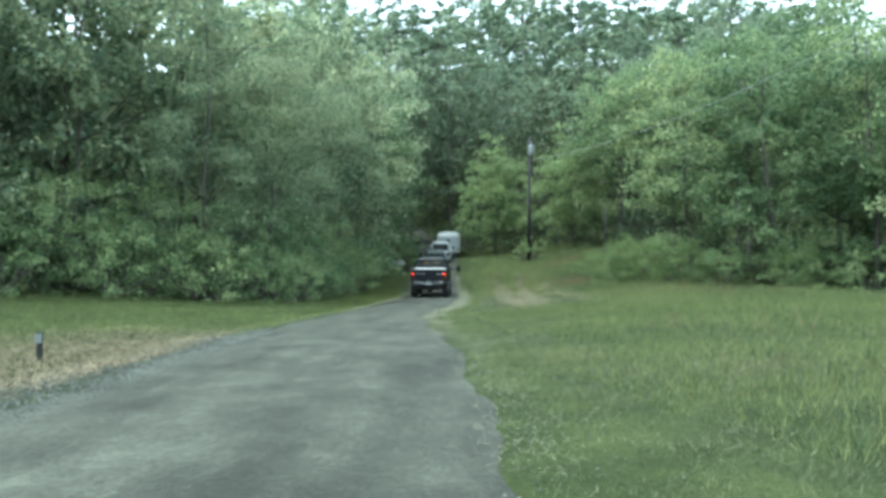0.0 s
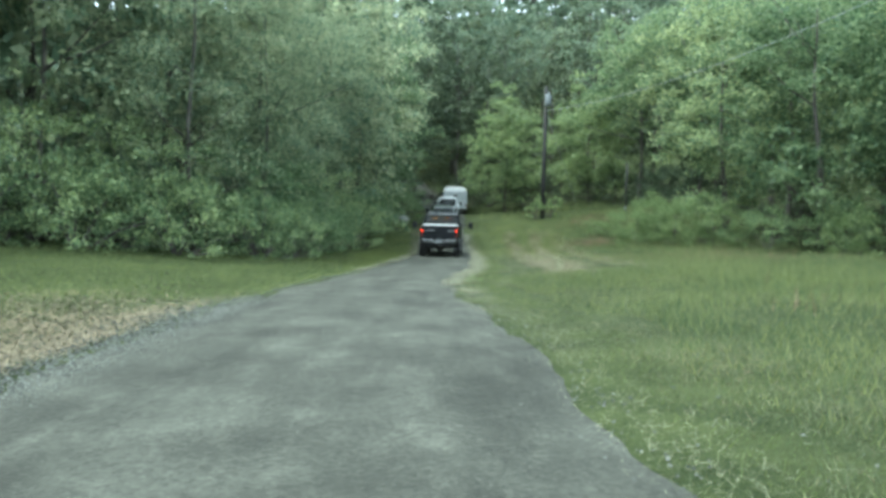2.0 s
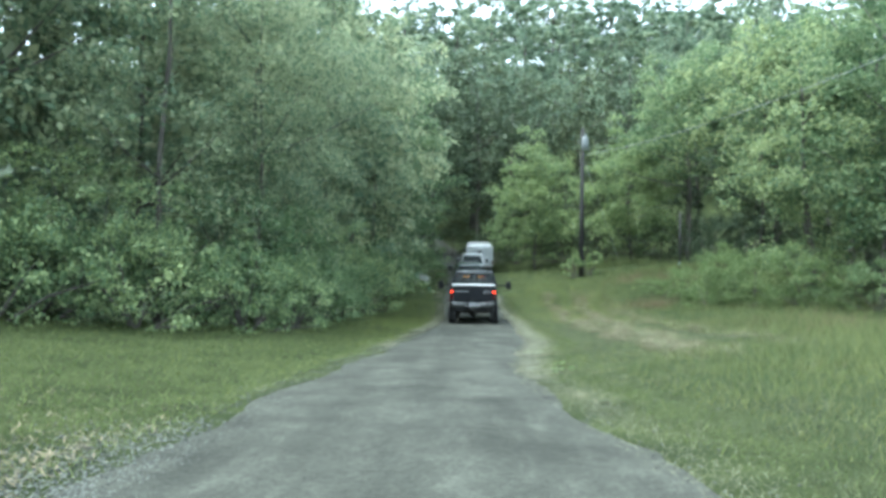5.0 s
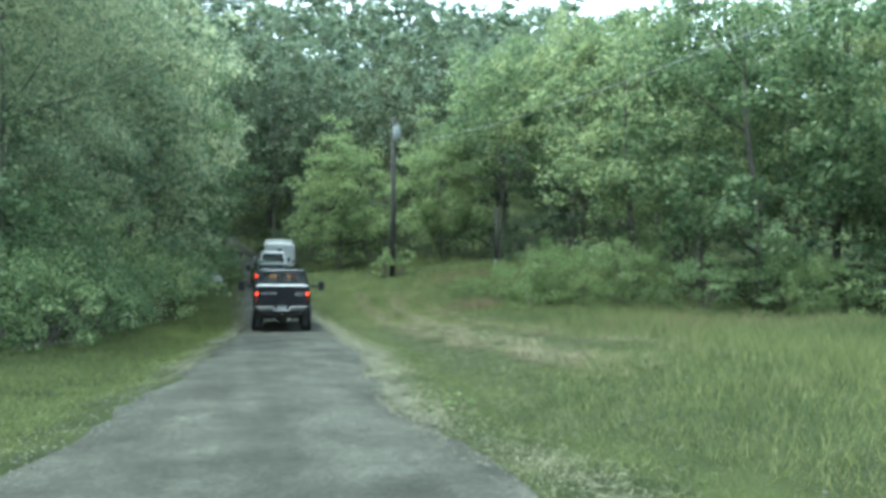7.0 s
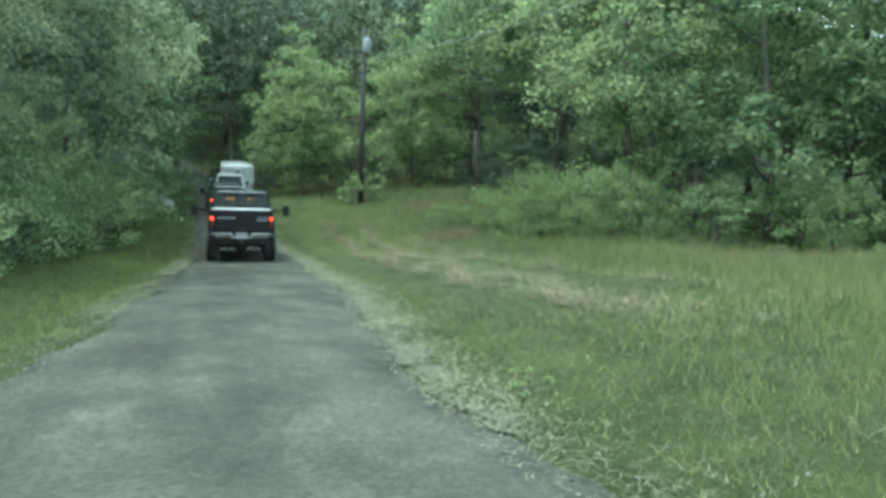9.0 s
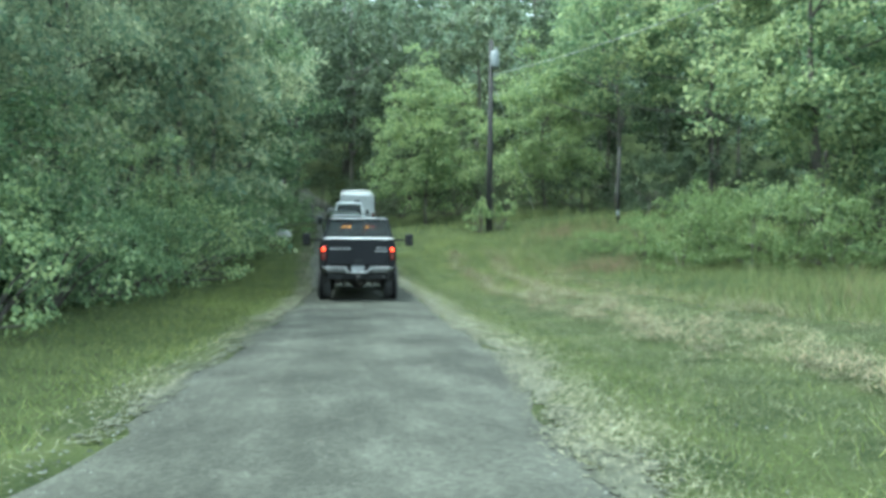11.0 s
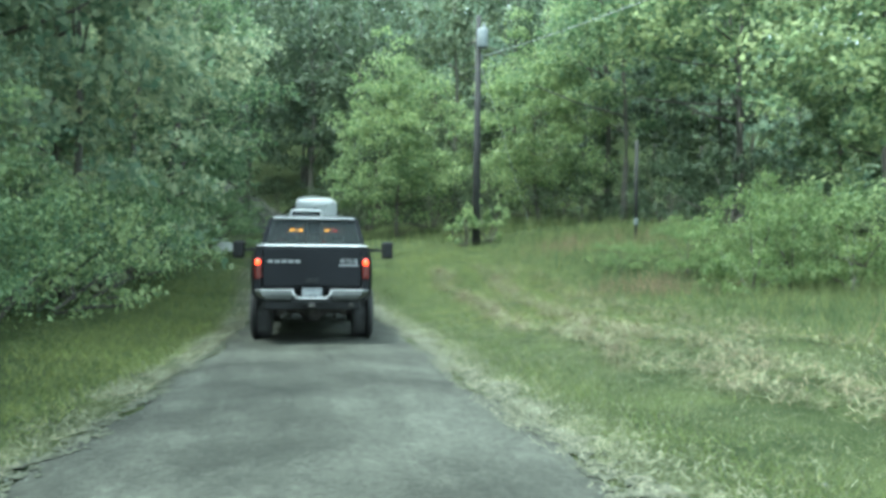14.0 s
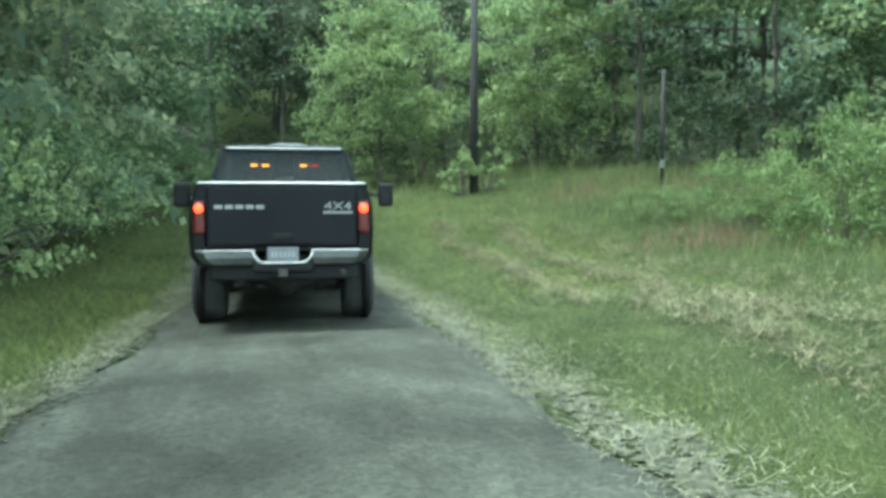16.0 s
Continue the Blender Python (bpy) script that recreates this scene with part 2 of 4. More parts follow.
def tube(points, radii, segments=8, bm=None):
    bm = bm or bmesh.new()
    rings = []
    for i, (p, r) in enumerate(zip(points, radii)):
        p = Vector(p)
        way = Vector(points[min(i + 1, len(points) - 1)]) - Vector(points[max(i - 1, 0)])
        q = way.to_track_quat("Z", "Y")
        rings.append([bm.verts.new(p + q @ Vector((r * math.cos(2 * math.pi * k / segments), r * math.sin(2 * math.pi * k / segments), 0))) for k in range(segments)])
    for a, b in zip(rings, rings[1:]):
        for i in range(segments):
            j = (i + 1) % segments
            bm.faces.new((a[i], a[j], b[j], b[i]))
    bm.faces.new(rings[0])
    bm.faces.new(rings[-1])
    return bm


def loft(rings, bm=None):
    """Skins a stack of closed outlines of equal length."""
    bm = bm or bmesh.new()
    made = [[bm.verts.new(p) for p in ring] for ring in rings]
    for a, b in zip(made, made[1:]):
        for i in range(len(a)):
            j = (i + 1) % len(a)
            bm.faces.new((a[i], a[j], b[j], b[i]))
    bm.faces.new(made[0])
    bm.faces.new(made[-1])
    return bm


def ring(hx, y0, y1, z, r=0.1, n=4):
    """A rounded rectangle at height z, half-width hx, from y0 to y1."""
    out = []
    for cx, cy, a0 in ((hx - r, y1 - r, 0), (-hx + r, y1 - r, 90), (-hx + r, y0 + r, 180), (hx - r, y0 + r, 270)):
        for i in range(n):
            a = radians(a0 + 90 * i / (n - 1))
            out.append((cx + r * math.cos(a), cy + r * math.sin(a), z))
    return out


def slab(corners, thick, bm=None):
    """A flat panel through its corners, thickened against its normal."""
    bm = bm or bmesh.new()
    c = [Vector(p) for p in corners]
    nrm = (c[1] - c[0]).cross(c[2] - c[0]).normalized() * thick
    a = [bm.verts.new(p) for p in c]
    b = [bm.verts.new(p - nrm) for p in c]
    bm.faces.new(a)
    bm.faces.new(b[::-1])
    for i in range(len(c)):
        j = (i + 1) % len(c)
        bm.faces.new((a[i], b[i], b[j], a[j]))
    return bm


# ---- the lie of the land ----
ROAD_Y = [-40, -12, 2, 7, 10, 13, 16, 19, 24, 30, 36, 44, 55, 63, 75, 90]
ROAD_X = [-2.1, -2.05, -2.3, -2.60, -2.52, -2.36, -2.02, -1.54, -1.34, -0.93, -0.76, -0.86, -0.46, -0.7, -3.6, -9.0]
ROAD_HALF = [2.2, 2.2, 2.15, 1.86, 1.66, 1.54, 1.53, 1.72, 1.66, 1.58, 1.46, 1.46, 1.54, 1.6, 1.6, 1.6]
RISE_Y = [-400, -40, -12, 0, 12, 20, 28, 34, 38, 42, 50, 60, 75, 100, 140, 165, 260, 2000]
RISE_Z = [0.6, 0.5, 0.32, 0.13, -0.07, -0.20, -0.32, -0.28, -0.22, 0.46, 1.5, 2.3, 4.8, 15.5, 39.0, 43.0, 38.0, 30.0]


def smooth_table(y, ys, zs):
    """The table, eased by averaging over a few metres."""
    return sum(np.interp(y + d, ys, zs) for d in (-3.0, -1.5, 0.0, 1.5, 3.0)) / 5


def road_x(y):
    return smooth_table(y, ROAD_Y, ROAD_X)


def road_half(y):
    return np.interp(y, ROAD_Y, ROAD_HALF)


def waves(x, y):
    return (np.sin(x * 0.9 + 1.3 * np.sin(y * 0.4)) + np.sin(y * 0.75 + 1.1 * np.sin(x * 0.6 + 2)) + 0.6 * np.sin(1.9 * x - 1.2 * y + 1)) / 2.6


def ground_z(x, y):
    x, y = np.asarray(x, dtype=float), np.asarray(y, dtype=float)
    off = x - road_x(y)
    beside = np.maximum(np.abs(off) - road_half(y), 0)
    steep = np.interp(y, [27, 40], [0.0, 1.0])
    right = np.minimum(beside, 5.0) * 0.05 + np.clip(beside - 5.0, 0, 10) * (0.015 + 0.145 * steep)
    left = -0.10 * np.exp(-((beside - 1.2) / 0.7) ** 2) + np.clip(beside - 2.0, 0, 12) * 0.05
    rough = np.clip(beside, 0, 1) * 0.05 * waves(x, y) + np.clip(beside / 30, 0, 1) * 1.6 * waves(x / 9, y / 9) * np.where(off > 0, np.maximum(steep, np.clip((beside - 18) / 15, 0, 1)), 1.0)
    return smooth_table(y, RISE_Y, RISE_Z) + np.where(off > 0, right, left) + rough


def at(x, y):
    return float(ground_z(x, y))


def axis(fine0, fine1, step, far):
    """Coordinates that are close between fine0 and fine1 and widen out to far."""
    inner = list(np.arange(fine0, fine1 + 0.01, step))
    lo, hi, d = [], [], step
    a, b = fine0, fine1
    while b < far:
        d *= 1.25
        a, b = a - d, b + d
        lo.append(a)
        hi.append(b)
    return np.array(lo[::-1] + inner + hi)


gx, gy = axis(-18, 20, 0.4, 1500), axis(-16, 66, 0.4, 1500)
GX, GY = np.meshgrid(gx, gy)
gv = np.stack([GX.ravel(), GY.ravel(), ground_z(GX, GY).ravel()], 1)
inside = np.abs(GX - road_x(GY)) < road_half(GY) - 0.3
gv[:, 2] -= np.where(inside & (GY > -39) & (GY < 88), 0.06, 0).ravel()
nx = len(gx)
idx = np.arange(len(gv)).reshape(len(gy), nx)
gf = np.stack([idx[:-1, :-1], idx[:-1, 1:], idx[1:, 1:], idx[1:, :-1]], -1).reshape(-1, 4)
ground = new("ground", mesh_of("ground", gv, gf, M_GROUND, True))
tagged(ground, "grassy ground rising to a wooded hill", "ground", kind="structure")

# the road: a crowned strip with ragged edges
ry = np.arange(-38, 86, 0.35)
across = np.concatenate([[-1, -0.97], np.linspace(-0.9, 0.9, 9), [0.97, 1]])
rng = np.random.default_rng(3)
rows = []
for y in ry:
    half = road_half(y)
    el, er = rng.normal(0, 0.03, 2) + 0.09 * np.sin(y * 1.3 + np.array([0, 2]))
    x = road_x(y) + across * half + np.where(across < -0.95, el, 0) + np.where(across > 0.95, er, 0)
    z = ground_z(np.clip(x, road_x(y) - half, road_x(y) + half), y) + 0.012 + 0.025 * (1 - across ** 2) - np.where(np.abs(across) > 0.99, 0.045, 0)
    rows.append(np.stack([x, np.full(13, y), z], 1))
rv = np.concatenate(rows)
ri = np.arange(len(rv)).reshape(len(ry), 13)
road = new("road", mesh_of("road", rv, np.stack([ri[:-1, :-1], ri[:-1, 1:], ri[1:, 1:], ri[1:, :-1]], -1).reshape(-1, 4), M_ROAD, True))
tagged(road, "narrow worn grey chip-seal lane", "road", kind="structure")


# ---- grass, hay and stones ----
def scatter(n, x0, x1, y0, y1, keep, seed):
    """n places in a rectangle, thinned by keep(x, y), a chance from 0 to 1."""
    r = np.random.default_rng(seed)
    x, y = r.uniform(x0, x1, n), r.uniform(y0, y1, n)
    ok = r.uniform(0, 1, n) < keep(x, y)
    return x[ok], y[ok]


def beside_road(x, y):
    """Metres from the road's edge: right positive, left negative, 0 on the road."""
    off = x - road_x(y)
    return np.sign(off) * np.maximum(np.abs(off) - road_half(y), 0)


def blades(name, x, y, low, high, width, mat, seed, lean=0.5, tall=False, grow=None):
    r = np.random.default_rng(seed)
    n = len(x)
    base = np.stack([x, y, ground_z(x, y) - 0.01], 1)
    h = r.uniform(low, high, n) * (0.75 + 0.5 * r.uniform(0, 1, n))
    if grow is not None:
        h *= grow(x, y)
    a, b = r.uniform(0, 2 * np.pi, n), r.uniform(0, 2 * np.pi, n)
    side = np.stack([np.cos(a), np.sin(a), np.zeros(n)], 1) * (width * r.uniform(0.6, 1.4, n))[:, None]
    tip = np.stack([np.cos(b) * lean * h, np.sin(b) * lean * h, h * (1 - 0.25 * lean)], 1) * r.uniform(0.6, 1.0, n)[:, None]
    if not tall:
        v = np.stack([base - side, base + side, base + tip], 1).reshape(-1, 3)
        f = np.arange(3 * n).reshape(-1, 3)
    else:
        mid = base + tip * np.array([0.35, 0.35, 0.62])
        v = np.stack([base - side, base + side, mid + side * 0.7, mid - side * 0.7, base + tip], 1).reshape(-1, 3)
        k = 5 * np.arange(n)[:, None]
        f = np.concatenate([k + [0, 1, 2], k + [0, 2, 3], k + [3, 2, 4]])
    return new(name, mesh_of(name, v, f, mat))


def strands(name, x, y, length, width, mat, seed, lift=0.04):
    """Loose stalks that lie on the ground."""
    r = np.random.default_rng(seed)
    n = len(x)
    a = r.uniform(0, 2 * np.pi, n)
    d = np.stack([np.cos(a), np.sin(a), np.zeros(n)], 1) * (length * r.uniform(0.4, 1.3, n))[:, None]
    w = np.stack([-np.sin(a), np.cos(a), np.zeros(n)], 1) * width
    c = np.stack([x, y, ground_z(x, y) + r.uniform(0.03, 0.03 + lift, n)], 1)
    tilt = np.zeros((n, 3))
    tilt[:, 2] = r.uniform(-0.25, 0.35, n) * np.minimum(lift, 0.10)
    v = np.stack([c - d - w - tilt, c - d + w - tilt, c + d + w + tilt, c + d - w + tilt], 1).reshape(-1, 3)
    return new(name, mesh_of(name, v, np.arange(4 * n).reshape(-1, 4), mat))


def patchy(x, y, s=1.0, o=0.0):
    return 0.5 + 0.5 * waves(x * s + o, y * s - o)


def verge(x, y):
    b = beside_road(x, y)
    return np.where((b > 0.6) & (b < 6.5), 0.55 + 0.45 * patchy(x, y), np.where((b > 0) & (b <= 0.6), 0.15 + 0.3 * patchy(x, y, 2.0), 0))


def near_verge(x, y):
    return verge(x, y) * np.where((beside_road(x, y) < 3.6) & (y < 34), 1.0, 0.32)


def tufts(x, y):
    """Uneven stubble: lumps a hand or two wide."""
    return 0.22 + 1.45 * np.clip(patchy(x * 4.1, y * 4.1, 1.0, 3.0) * patchy(x, y, 1.7), 0, 1) + 0.45 * patchy(x * 9, y * 9)


x, y = scatter(820000, -1.6, 9, -10, 54, near_verge, 11)
tagged(blades("verge_grass", x, y, 0.035, 0.105, 0.0030, M_TURF, 12, 0.75, False, tufts), "short mown green verge grass", "grass", kind="stuff")


def dry_blades(x, y):
    b = beside_road(x, y)
    return np.where((b > 0.3) & (b < 7), 0.25 + 0.75 * patchy(x, y, 1.1, 5.0), 0)


x, y = scatter(240000, -1.6, 9, -9, 44, dry_blades, 213)
tagged(blades("dry_verge_grass", x, y, 0.03, 0.085, 0.0021, M_STRAW, 214, 0.9, False, tufts), "faded olive blades among the mown grass", "grass", kind="stuff")


def row_x(i, y):
    """Where the rows of raked hay run, counted from the lane outwards."""
    return (2.35 + 0.04 * (y - 15), 3.55 + 0.07 * (y - 22), 5.75 + 0.02 * (y - 26))[i] + 0.16 * np.sin(0.9 * y + 2 * i) + 0.10 * np.sin(2.3 * y + i)


def windrow(x, y):
    b = beside_road(x, y)
    edge = np.exp(-((b - 0.30 - 0.15 * waves(y, y * 0.3)) / 0.32) ** 2)
    rows_ = sum(np.exp(-((x - row_x(i, y)) / w) ** 2) for i, w in ((0, 0.26), (1, 0.28)))
    return np.where(b > 0.02, np.clip(0.30 * edge + 0.09 * rows_ * np.clip((y - 12) / 10, 0, 1) * patchy(x, y, 1.7) * patchy(x, y, 4.3, 1.0) + 0.02 + 0.11 * patchy(x, y, 2.6, 4.0) ** 2, 0, 1), 0) * np.clip((y - 6) / 10, 0.2, 1.0) * np.clip((42 - y) / 10, 0.25, 1.0)


x, y = scatter(430000, -1, 8, -8, 48, windrow, 13)
tagged(strands("cut_hay", x, y, 0.052, 0.0018, M_HAY, 14, 0.055), "dry cut hay lying on the verge", "hay", kind="stuff")


def edge_band(x, y):
    e = x - road_x(y) - road_half(y)
    wide = np.exp(-((e - 0.15 - 0.14 * waves(y, y * 0.3) - 0.08 * waves(x * 3, y * 3)) / 0.30) ** 2)
    return np.where(e > -0.25, np.clip((0.22 + 1.15 * patchy(x, y, 2.2) * patchy(x, y, 5.1, 2.0) ** 0.7) * wide, 0, 1), 0) * np.clip((y - 1) / 10, 0.12, 1.0)


x, y = scatter(760000, -1.6, 2.4, -8, 42, edge_band, 113)
tagged(strands("cut_hay", x, y, 0.026, 0.0016, M_HAY, 114, 0.03), "pale cut hay in a band along the lane", "hay", kind="stuff")
def chaff_mat(side, y0, y1, seed, wide, cover, label):
    """A thin, ragged layer of trodden chaff along one edge of the lane, broken by gaps."""
    r = np.random.default_rng(seed)
    ys = np.arange(y0, y1, 0.035)
    low = -0.13 + 0.06 * np.sin(3.1 * ys) + 0.04 * np.sin(11.0 * ys)
    high = wide * (0.75 + 0.30 * np.sin(1.1 * ys + seed) + 0.25 * np.sin(4.7 * ys)) + 0.04 * np.sin(17 * ys)
    cols = np.linspace(0, 1, 13)
    e = low[:, None] + np.maximum(high - low, 0.03)[:, None] * cols
    yy = np.repeat(ys[:, None], 13, 1) + r.normal(0, 0.010, e.shape)
    e += r.normal(0, 0.010, e.shape)
    x = road_x(yy) + side * (road_half(yy) + e)
    z = ground_z(x, yy) + np.where(e < 0.03, 0.022, 0.014) + r.uniform(0, 0.007, e.shape)
    v = np.stack([x, yy, z], -1).reshape(-1, 3)
    k = np.arange(len(v)).reshape(e.shape)
    f = np.stack([k[:-1, :-1], k[:-1, 1:], k[1:, 1:], k[1:, :-1]], -1)
    middle = np.sin(np.pi * (cols[:-1] + cols[1:]) / 2)
    keep = r.uniform(0, 1, f.shape[:2]) < middle * (cover + 0.7 * patchy(x[:-1, :-1], yy[:-1, :-1], 2.4, seed))
    return tagged(new("chaff", mesh_of("chaff", v, f[keep], M_CHAFF)), label, "chaff", kind="stuff")


chaff_mat(1, 10.5, 44, 5, 0.38, 0.62, "pale trodden chaff along the lane's sunny edge")
chaff_mat(-1, 16, 44, 8, 0.20, 0.30, "pale trodden chaff along the lane's shaded edge")
r_ = np.random.default_rng(115)
ly = 12.5 + 31 * r_.uniform(0, 1, 1200) ** 0.75
which = r_.choice(3, 1200, p=(0.40, 0.35, 0.25))
lx = np.choose(which, [row_x(i, ly) for i in range(3)]) + r_.normal(0, 1, 1200) * np.choose(which, [0.20, 0.22, 0.34])
for first, count, mat, seed, label in ((0, 400, M_STRAW, 116, "faded lumps of raked hay in rows"), (400, 800, M_LITTER, 117, "brownish lumps of raked hay in rows")):
    pick = np.repeat(np.arange(first, first + count), 28)
    x, y = lx[pick] + r_.normal(0, 0.10, len(pick)), ly[pick] + r_.normal(0, 0.13, len(pick))
    heap = 0.04 + 0.20 * np.exp(-((x - lx[pick]) / 0.14) ** 2 - ((y - ly[pick]) / 0.18) ** 2)
    tagged(strands("hay_windrow", x, y, 0.06, 0.0030, mat, seed, heap), label, "hay", kind="stuff")


def lush_strip(x, y):
    """Uncut, darker grass between the chaff at the lane's edge and the mown verge."""
    b = beside_road(x, y)
    return np.where(b > 0.3, np.exp(-((b - 0.75 - 0.12 * waves(x, y)) / 0.32) ** 2) * (0.25 + 0.75 * patchy(x, y, 1.9, 6.0)), 0) * np.clip((y - 3) / 4, 0.3, 1)


x, y = scatter(330000, -1.6, 3.2, -6, 44, lush_strip, 311)
tagged(blades("edge_grass", x, y, 0.05, 0.13, 0.0030, M_LAWN, 312, 0.7), "lush darker grass along the chaff", "grass", kind="stuff")


r_ = np.random.default_rng(15)
hy = r_.uniform(1, 48, 110000)
hb = np.abs(r_.normal(0.24, 0.20, 110000)) + 0.10 * waves(hy, hy * 0.4)
hx = road_x(hy) - road_half(hy) - hb
keep = r_.uniform(0, 1, 110000) < np.clip((hy - 13) / 16, 0.10, 1.0) * (0.03 + 0.95 * patchy(hx, hy, 2.0) * patchy(hx, hy, 5.0, 1.0) ** 0.7)
tagged(strands("cut_hay", hx[keep], hy[keep], 0.036, 0.0017, M_HAY, 16, 0.04), "dry cut hay along the lane", "hay", kind="stuff")


def meadow(x, y):
    b = beside_road(x, y)
    inner = np.where(y < 11, 1.3, np.where(y < 19, 1.3 + (y - 11) * 0.5, 5.3)) + 0.5 * waves(x, y)
    return np.where(b > inner, 0.6 + 0.4 * patchy(x, y, 0.8), 0) * np.where(y > 28, 0.55, 1.0)


def meadow_growth(x, y):
    """Low where the mower reached and near the lane's mouth, full height further in."""
    b = beside_road(x, y)
    far = np.clip((b - np.where(y < 14, 3.5, 5.0)) / 2.5, 0, 1)
    return 0.20 + 0.55 * patchy(x, y, 0.9) * patchy(x, y, 2.7, 2.0) + 0.70 * far * np.clip((y - 2) / 14, 0.22, 1)


x, y = scatter(380000, 0, 16, -8, 50, meadow, 17)
tagged(blades("meadow_grass", x, y, 0.22, 0.60, 0.0044, M_MEADOW, 18, 0.45, False, meadow_growth), "tall uncut green meadow grass", "grass", kind="stuff")


def lime_patch(x, y):
    """Yellower, shorter grass in the open part of the meadow and along the mown strip, and painted sunlight on the left
    lawn.
    """
    b = beside_road(x, y)
    # the last term brightens the left lawn with yellower grass, in place of sunlight
    open_and_sunlit = 1.5 * np.exp(-((x - 6.5) / 4.0) ** 2 - ((y - 11.5) / 4.0) ** 2) + 2.6 * np.exp(-((b - 3.6) / 2.0) ** 2 - ((y - 41) / 8) ** 2) + 2.6 * np.exp(-((b + 1.3) / 1.1) ** 2 - ((y - 33) / 9) ** 2)
    return np.where(np.abs(b - 0.3) > 0.7, np.clip(open_and_sunlit * (0.35 + 0.65 * patchy(x, y, 0.9, 2.0)), 0, 1), 0)


x, y = scatter(520000, -7, 13, 0, 52, lime_patch, 301)
tagged(blades("yellow_grass", x, y, 0.07, 0.19, 0.0040, M_LIME, 302, 0.8, False, lambda x, y: 0.7 + 0.5 * patchy(x, y, 1.3)), "yellow-green grass in the meadow and, painted as sunlight, on the lawn", "grass", kind="stuff")


def right_litter(x, y):
    spot = np.exp(-((x - 3.4) / 1.5) ** 2 - ((y + 4.2) / 1.3) ** 2) + 0.8 * np.exp(-((x - 4.2) / 1.2) ** 2 - ((y - 10.5) / 0.9) ** 2) + 0.5 * np.exp(-((x - 1.4) / 0.7) ** 2 - ((y + 1.0) / 1.5) ** 2)
    return np.clip(1.3 * spot * patchy(x, y, 2.3, 1.0), 0, 1)


x, y = scatter(120000, 0, 8, -8, 14, right_litter, 303)
tagged(blades("brown_grass", x, y, 0.05, 0.13, 0.0030, M_LITTER, 304, 1.1), "brown withered grass in the meadow", "grass", kind="stuff")


def foot_grass(x, y):
    """Tall seeding grass between the pole and the trees."""
    return np.clip(np.exp(-((x - 9.0) / 4.5) ** 2 - ((y - 53.2) / 1.6) ** 2) + 0.8 * np.exp(-((x - 11.5) / 2.6) ** 2 - ((y - 47.5) / 1.6) ** 2), 0, 1) * (0.4 + 0.6 * patchy(x, y, 0.9))


x, y = scatter(26000, 2, 17, 44, 57, foot_grass, 313)
tagged(blades("seeding_grass", x, y, 0.6, 1.1, 0.009, M_MEADOW, 314, 0.4), "tall pale seeding grass below the trees", "grass", kind="stuff")


def stalks(x, y):
    b = beside_road(x, y)
    spot = 2.0 * np.exp(-((x - 8.1) / 1.1) ** 2 - ((y - 36.8) / 1.0) ** 2) + 0.9 * np.exp(-((x - 10.2) / 1.9) ** 2 - ((y - 45) / 1.4) ** 2) + 0.32 * np.exp(-((x - 11) / 2.8) ** 2 - ((y - 23.5) / 3.5) ** 2) + 0.02 * np.exp(-((x - 5) / 2) ** 2 - ((y - 2) / 3) ** 2)
    return np.where(b > 3, np.clip(0.9 * spot, 0, 1) * patchy(x, y, 1.3), 0)


x, y = scatter(200000, 2, 16, -4, 48, stalks, 19)
tagged(blades("dry_stalks", x, y, 0.45, 0.75, 0.006, M_RUST, 20, 0.35), "rust-brown dry stalks in the meadow", "grass", kind="stuff")


def lawn(x, y):
    b = -beside_road(x, y)
    return np.where(b > np.clip((y - 4) / 30, 0.08, 0.34) + 0.25 * patchy(x, y, 2.0), np.where((y < 4) & (b < 3.5), np.where(b < 1.3 + 0.5 * patchy(x, y, 1.2), 0.06, 0.35), 0.8), 0)


x, y = scatter(260000, -17, -2, -8, 58, lawn, 21)
tagged(blades("lawn_grass", x, y, 0.06, 0.18, 0.0052, M_LAWN, 22, 0.8), "lush green grass under the trees", "grass", kind="stuff")


def brown_patch(x, y):
    b = -beside_road(x, y)
    return np.where((b > 0.2), np.exp(-((b - 1.6) / 1.6) ** 2 - ((y + 0.5) / 4.0) ** 2), 0)


x, y = scatter(150000, -12, -3, -10, 9, brown_patch, 23)
tagged(strands("dry_litter", x, y, 0.05, 0.005, M_LITTER, 24, 0.07), "brown dry grass beside the lane", "litter", kind="stuff")


def stones(name, x, y, low, high, seed, lift=0.0):
    """Loose gravel: little five-sided lumps."""
    r = np.random.default_rng(seed)
    n = len(x)
    s = r.uniform(low, high, n)
    a = r.uniform(0, 6.28, n)
    c = np.stack([x, y, ground_z(x, y) + lift], 1)
    corner = [(1, 0, 0), (-0.2, 0.9, 0), (-0.9, -0.2, 0), (0.1, -0.8, 0), (0, 0, 0.8)]
    v = np.stack([c + np.stack([s * (np.cos(a) * px - np.sin(a) * py), s * (np.sin(a) * px + np.cos(a) * py), s * pz], 1) for px, py, pz in corner], 1).reshape(-1, 3)
    k = 5 * np.arange(n)[:, None]
    f = np.concatenate([k + [0, 1, 4], k + [1, 2, 4], k + [2, 3, 4], k + [3, 0, 4]])
    return new(name, mesh_of(name, v, f, M_STONE))


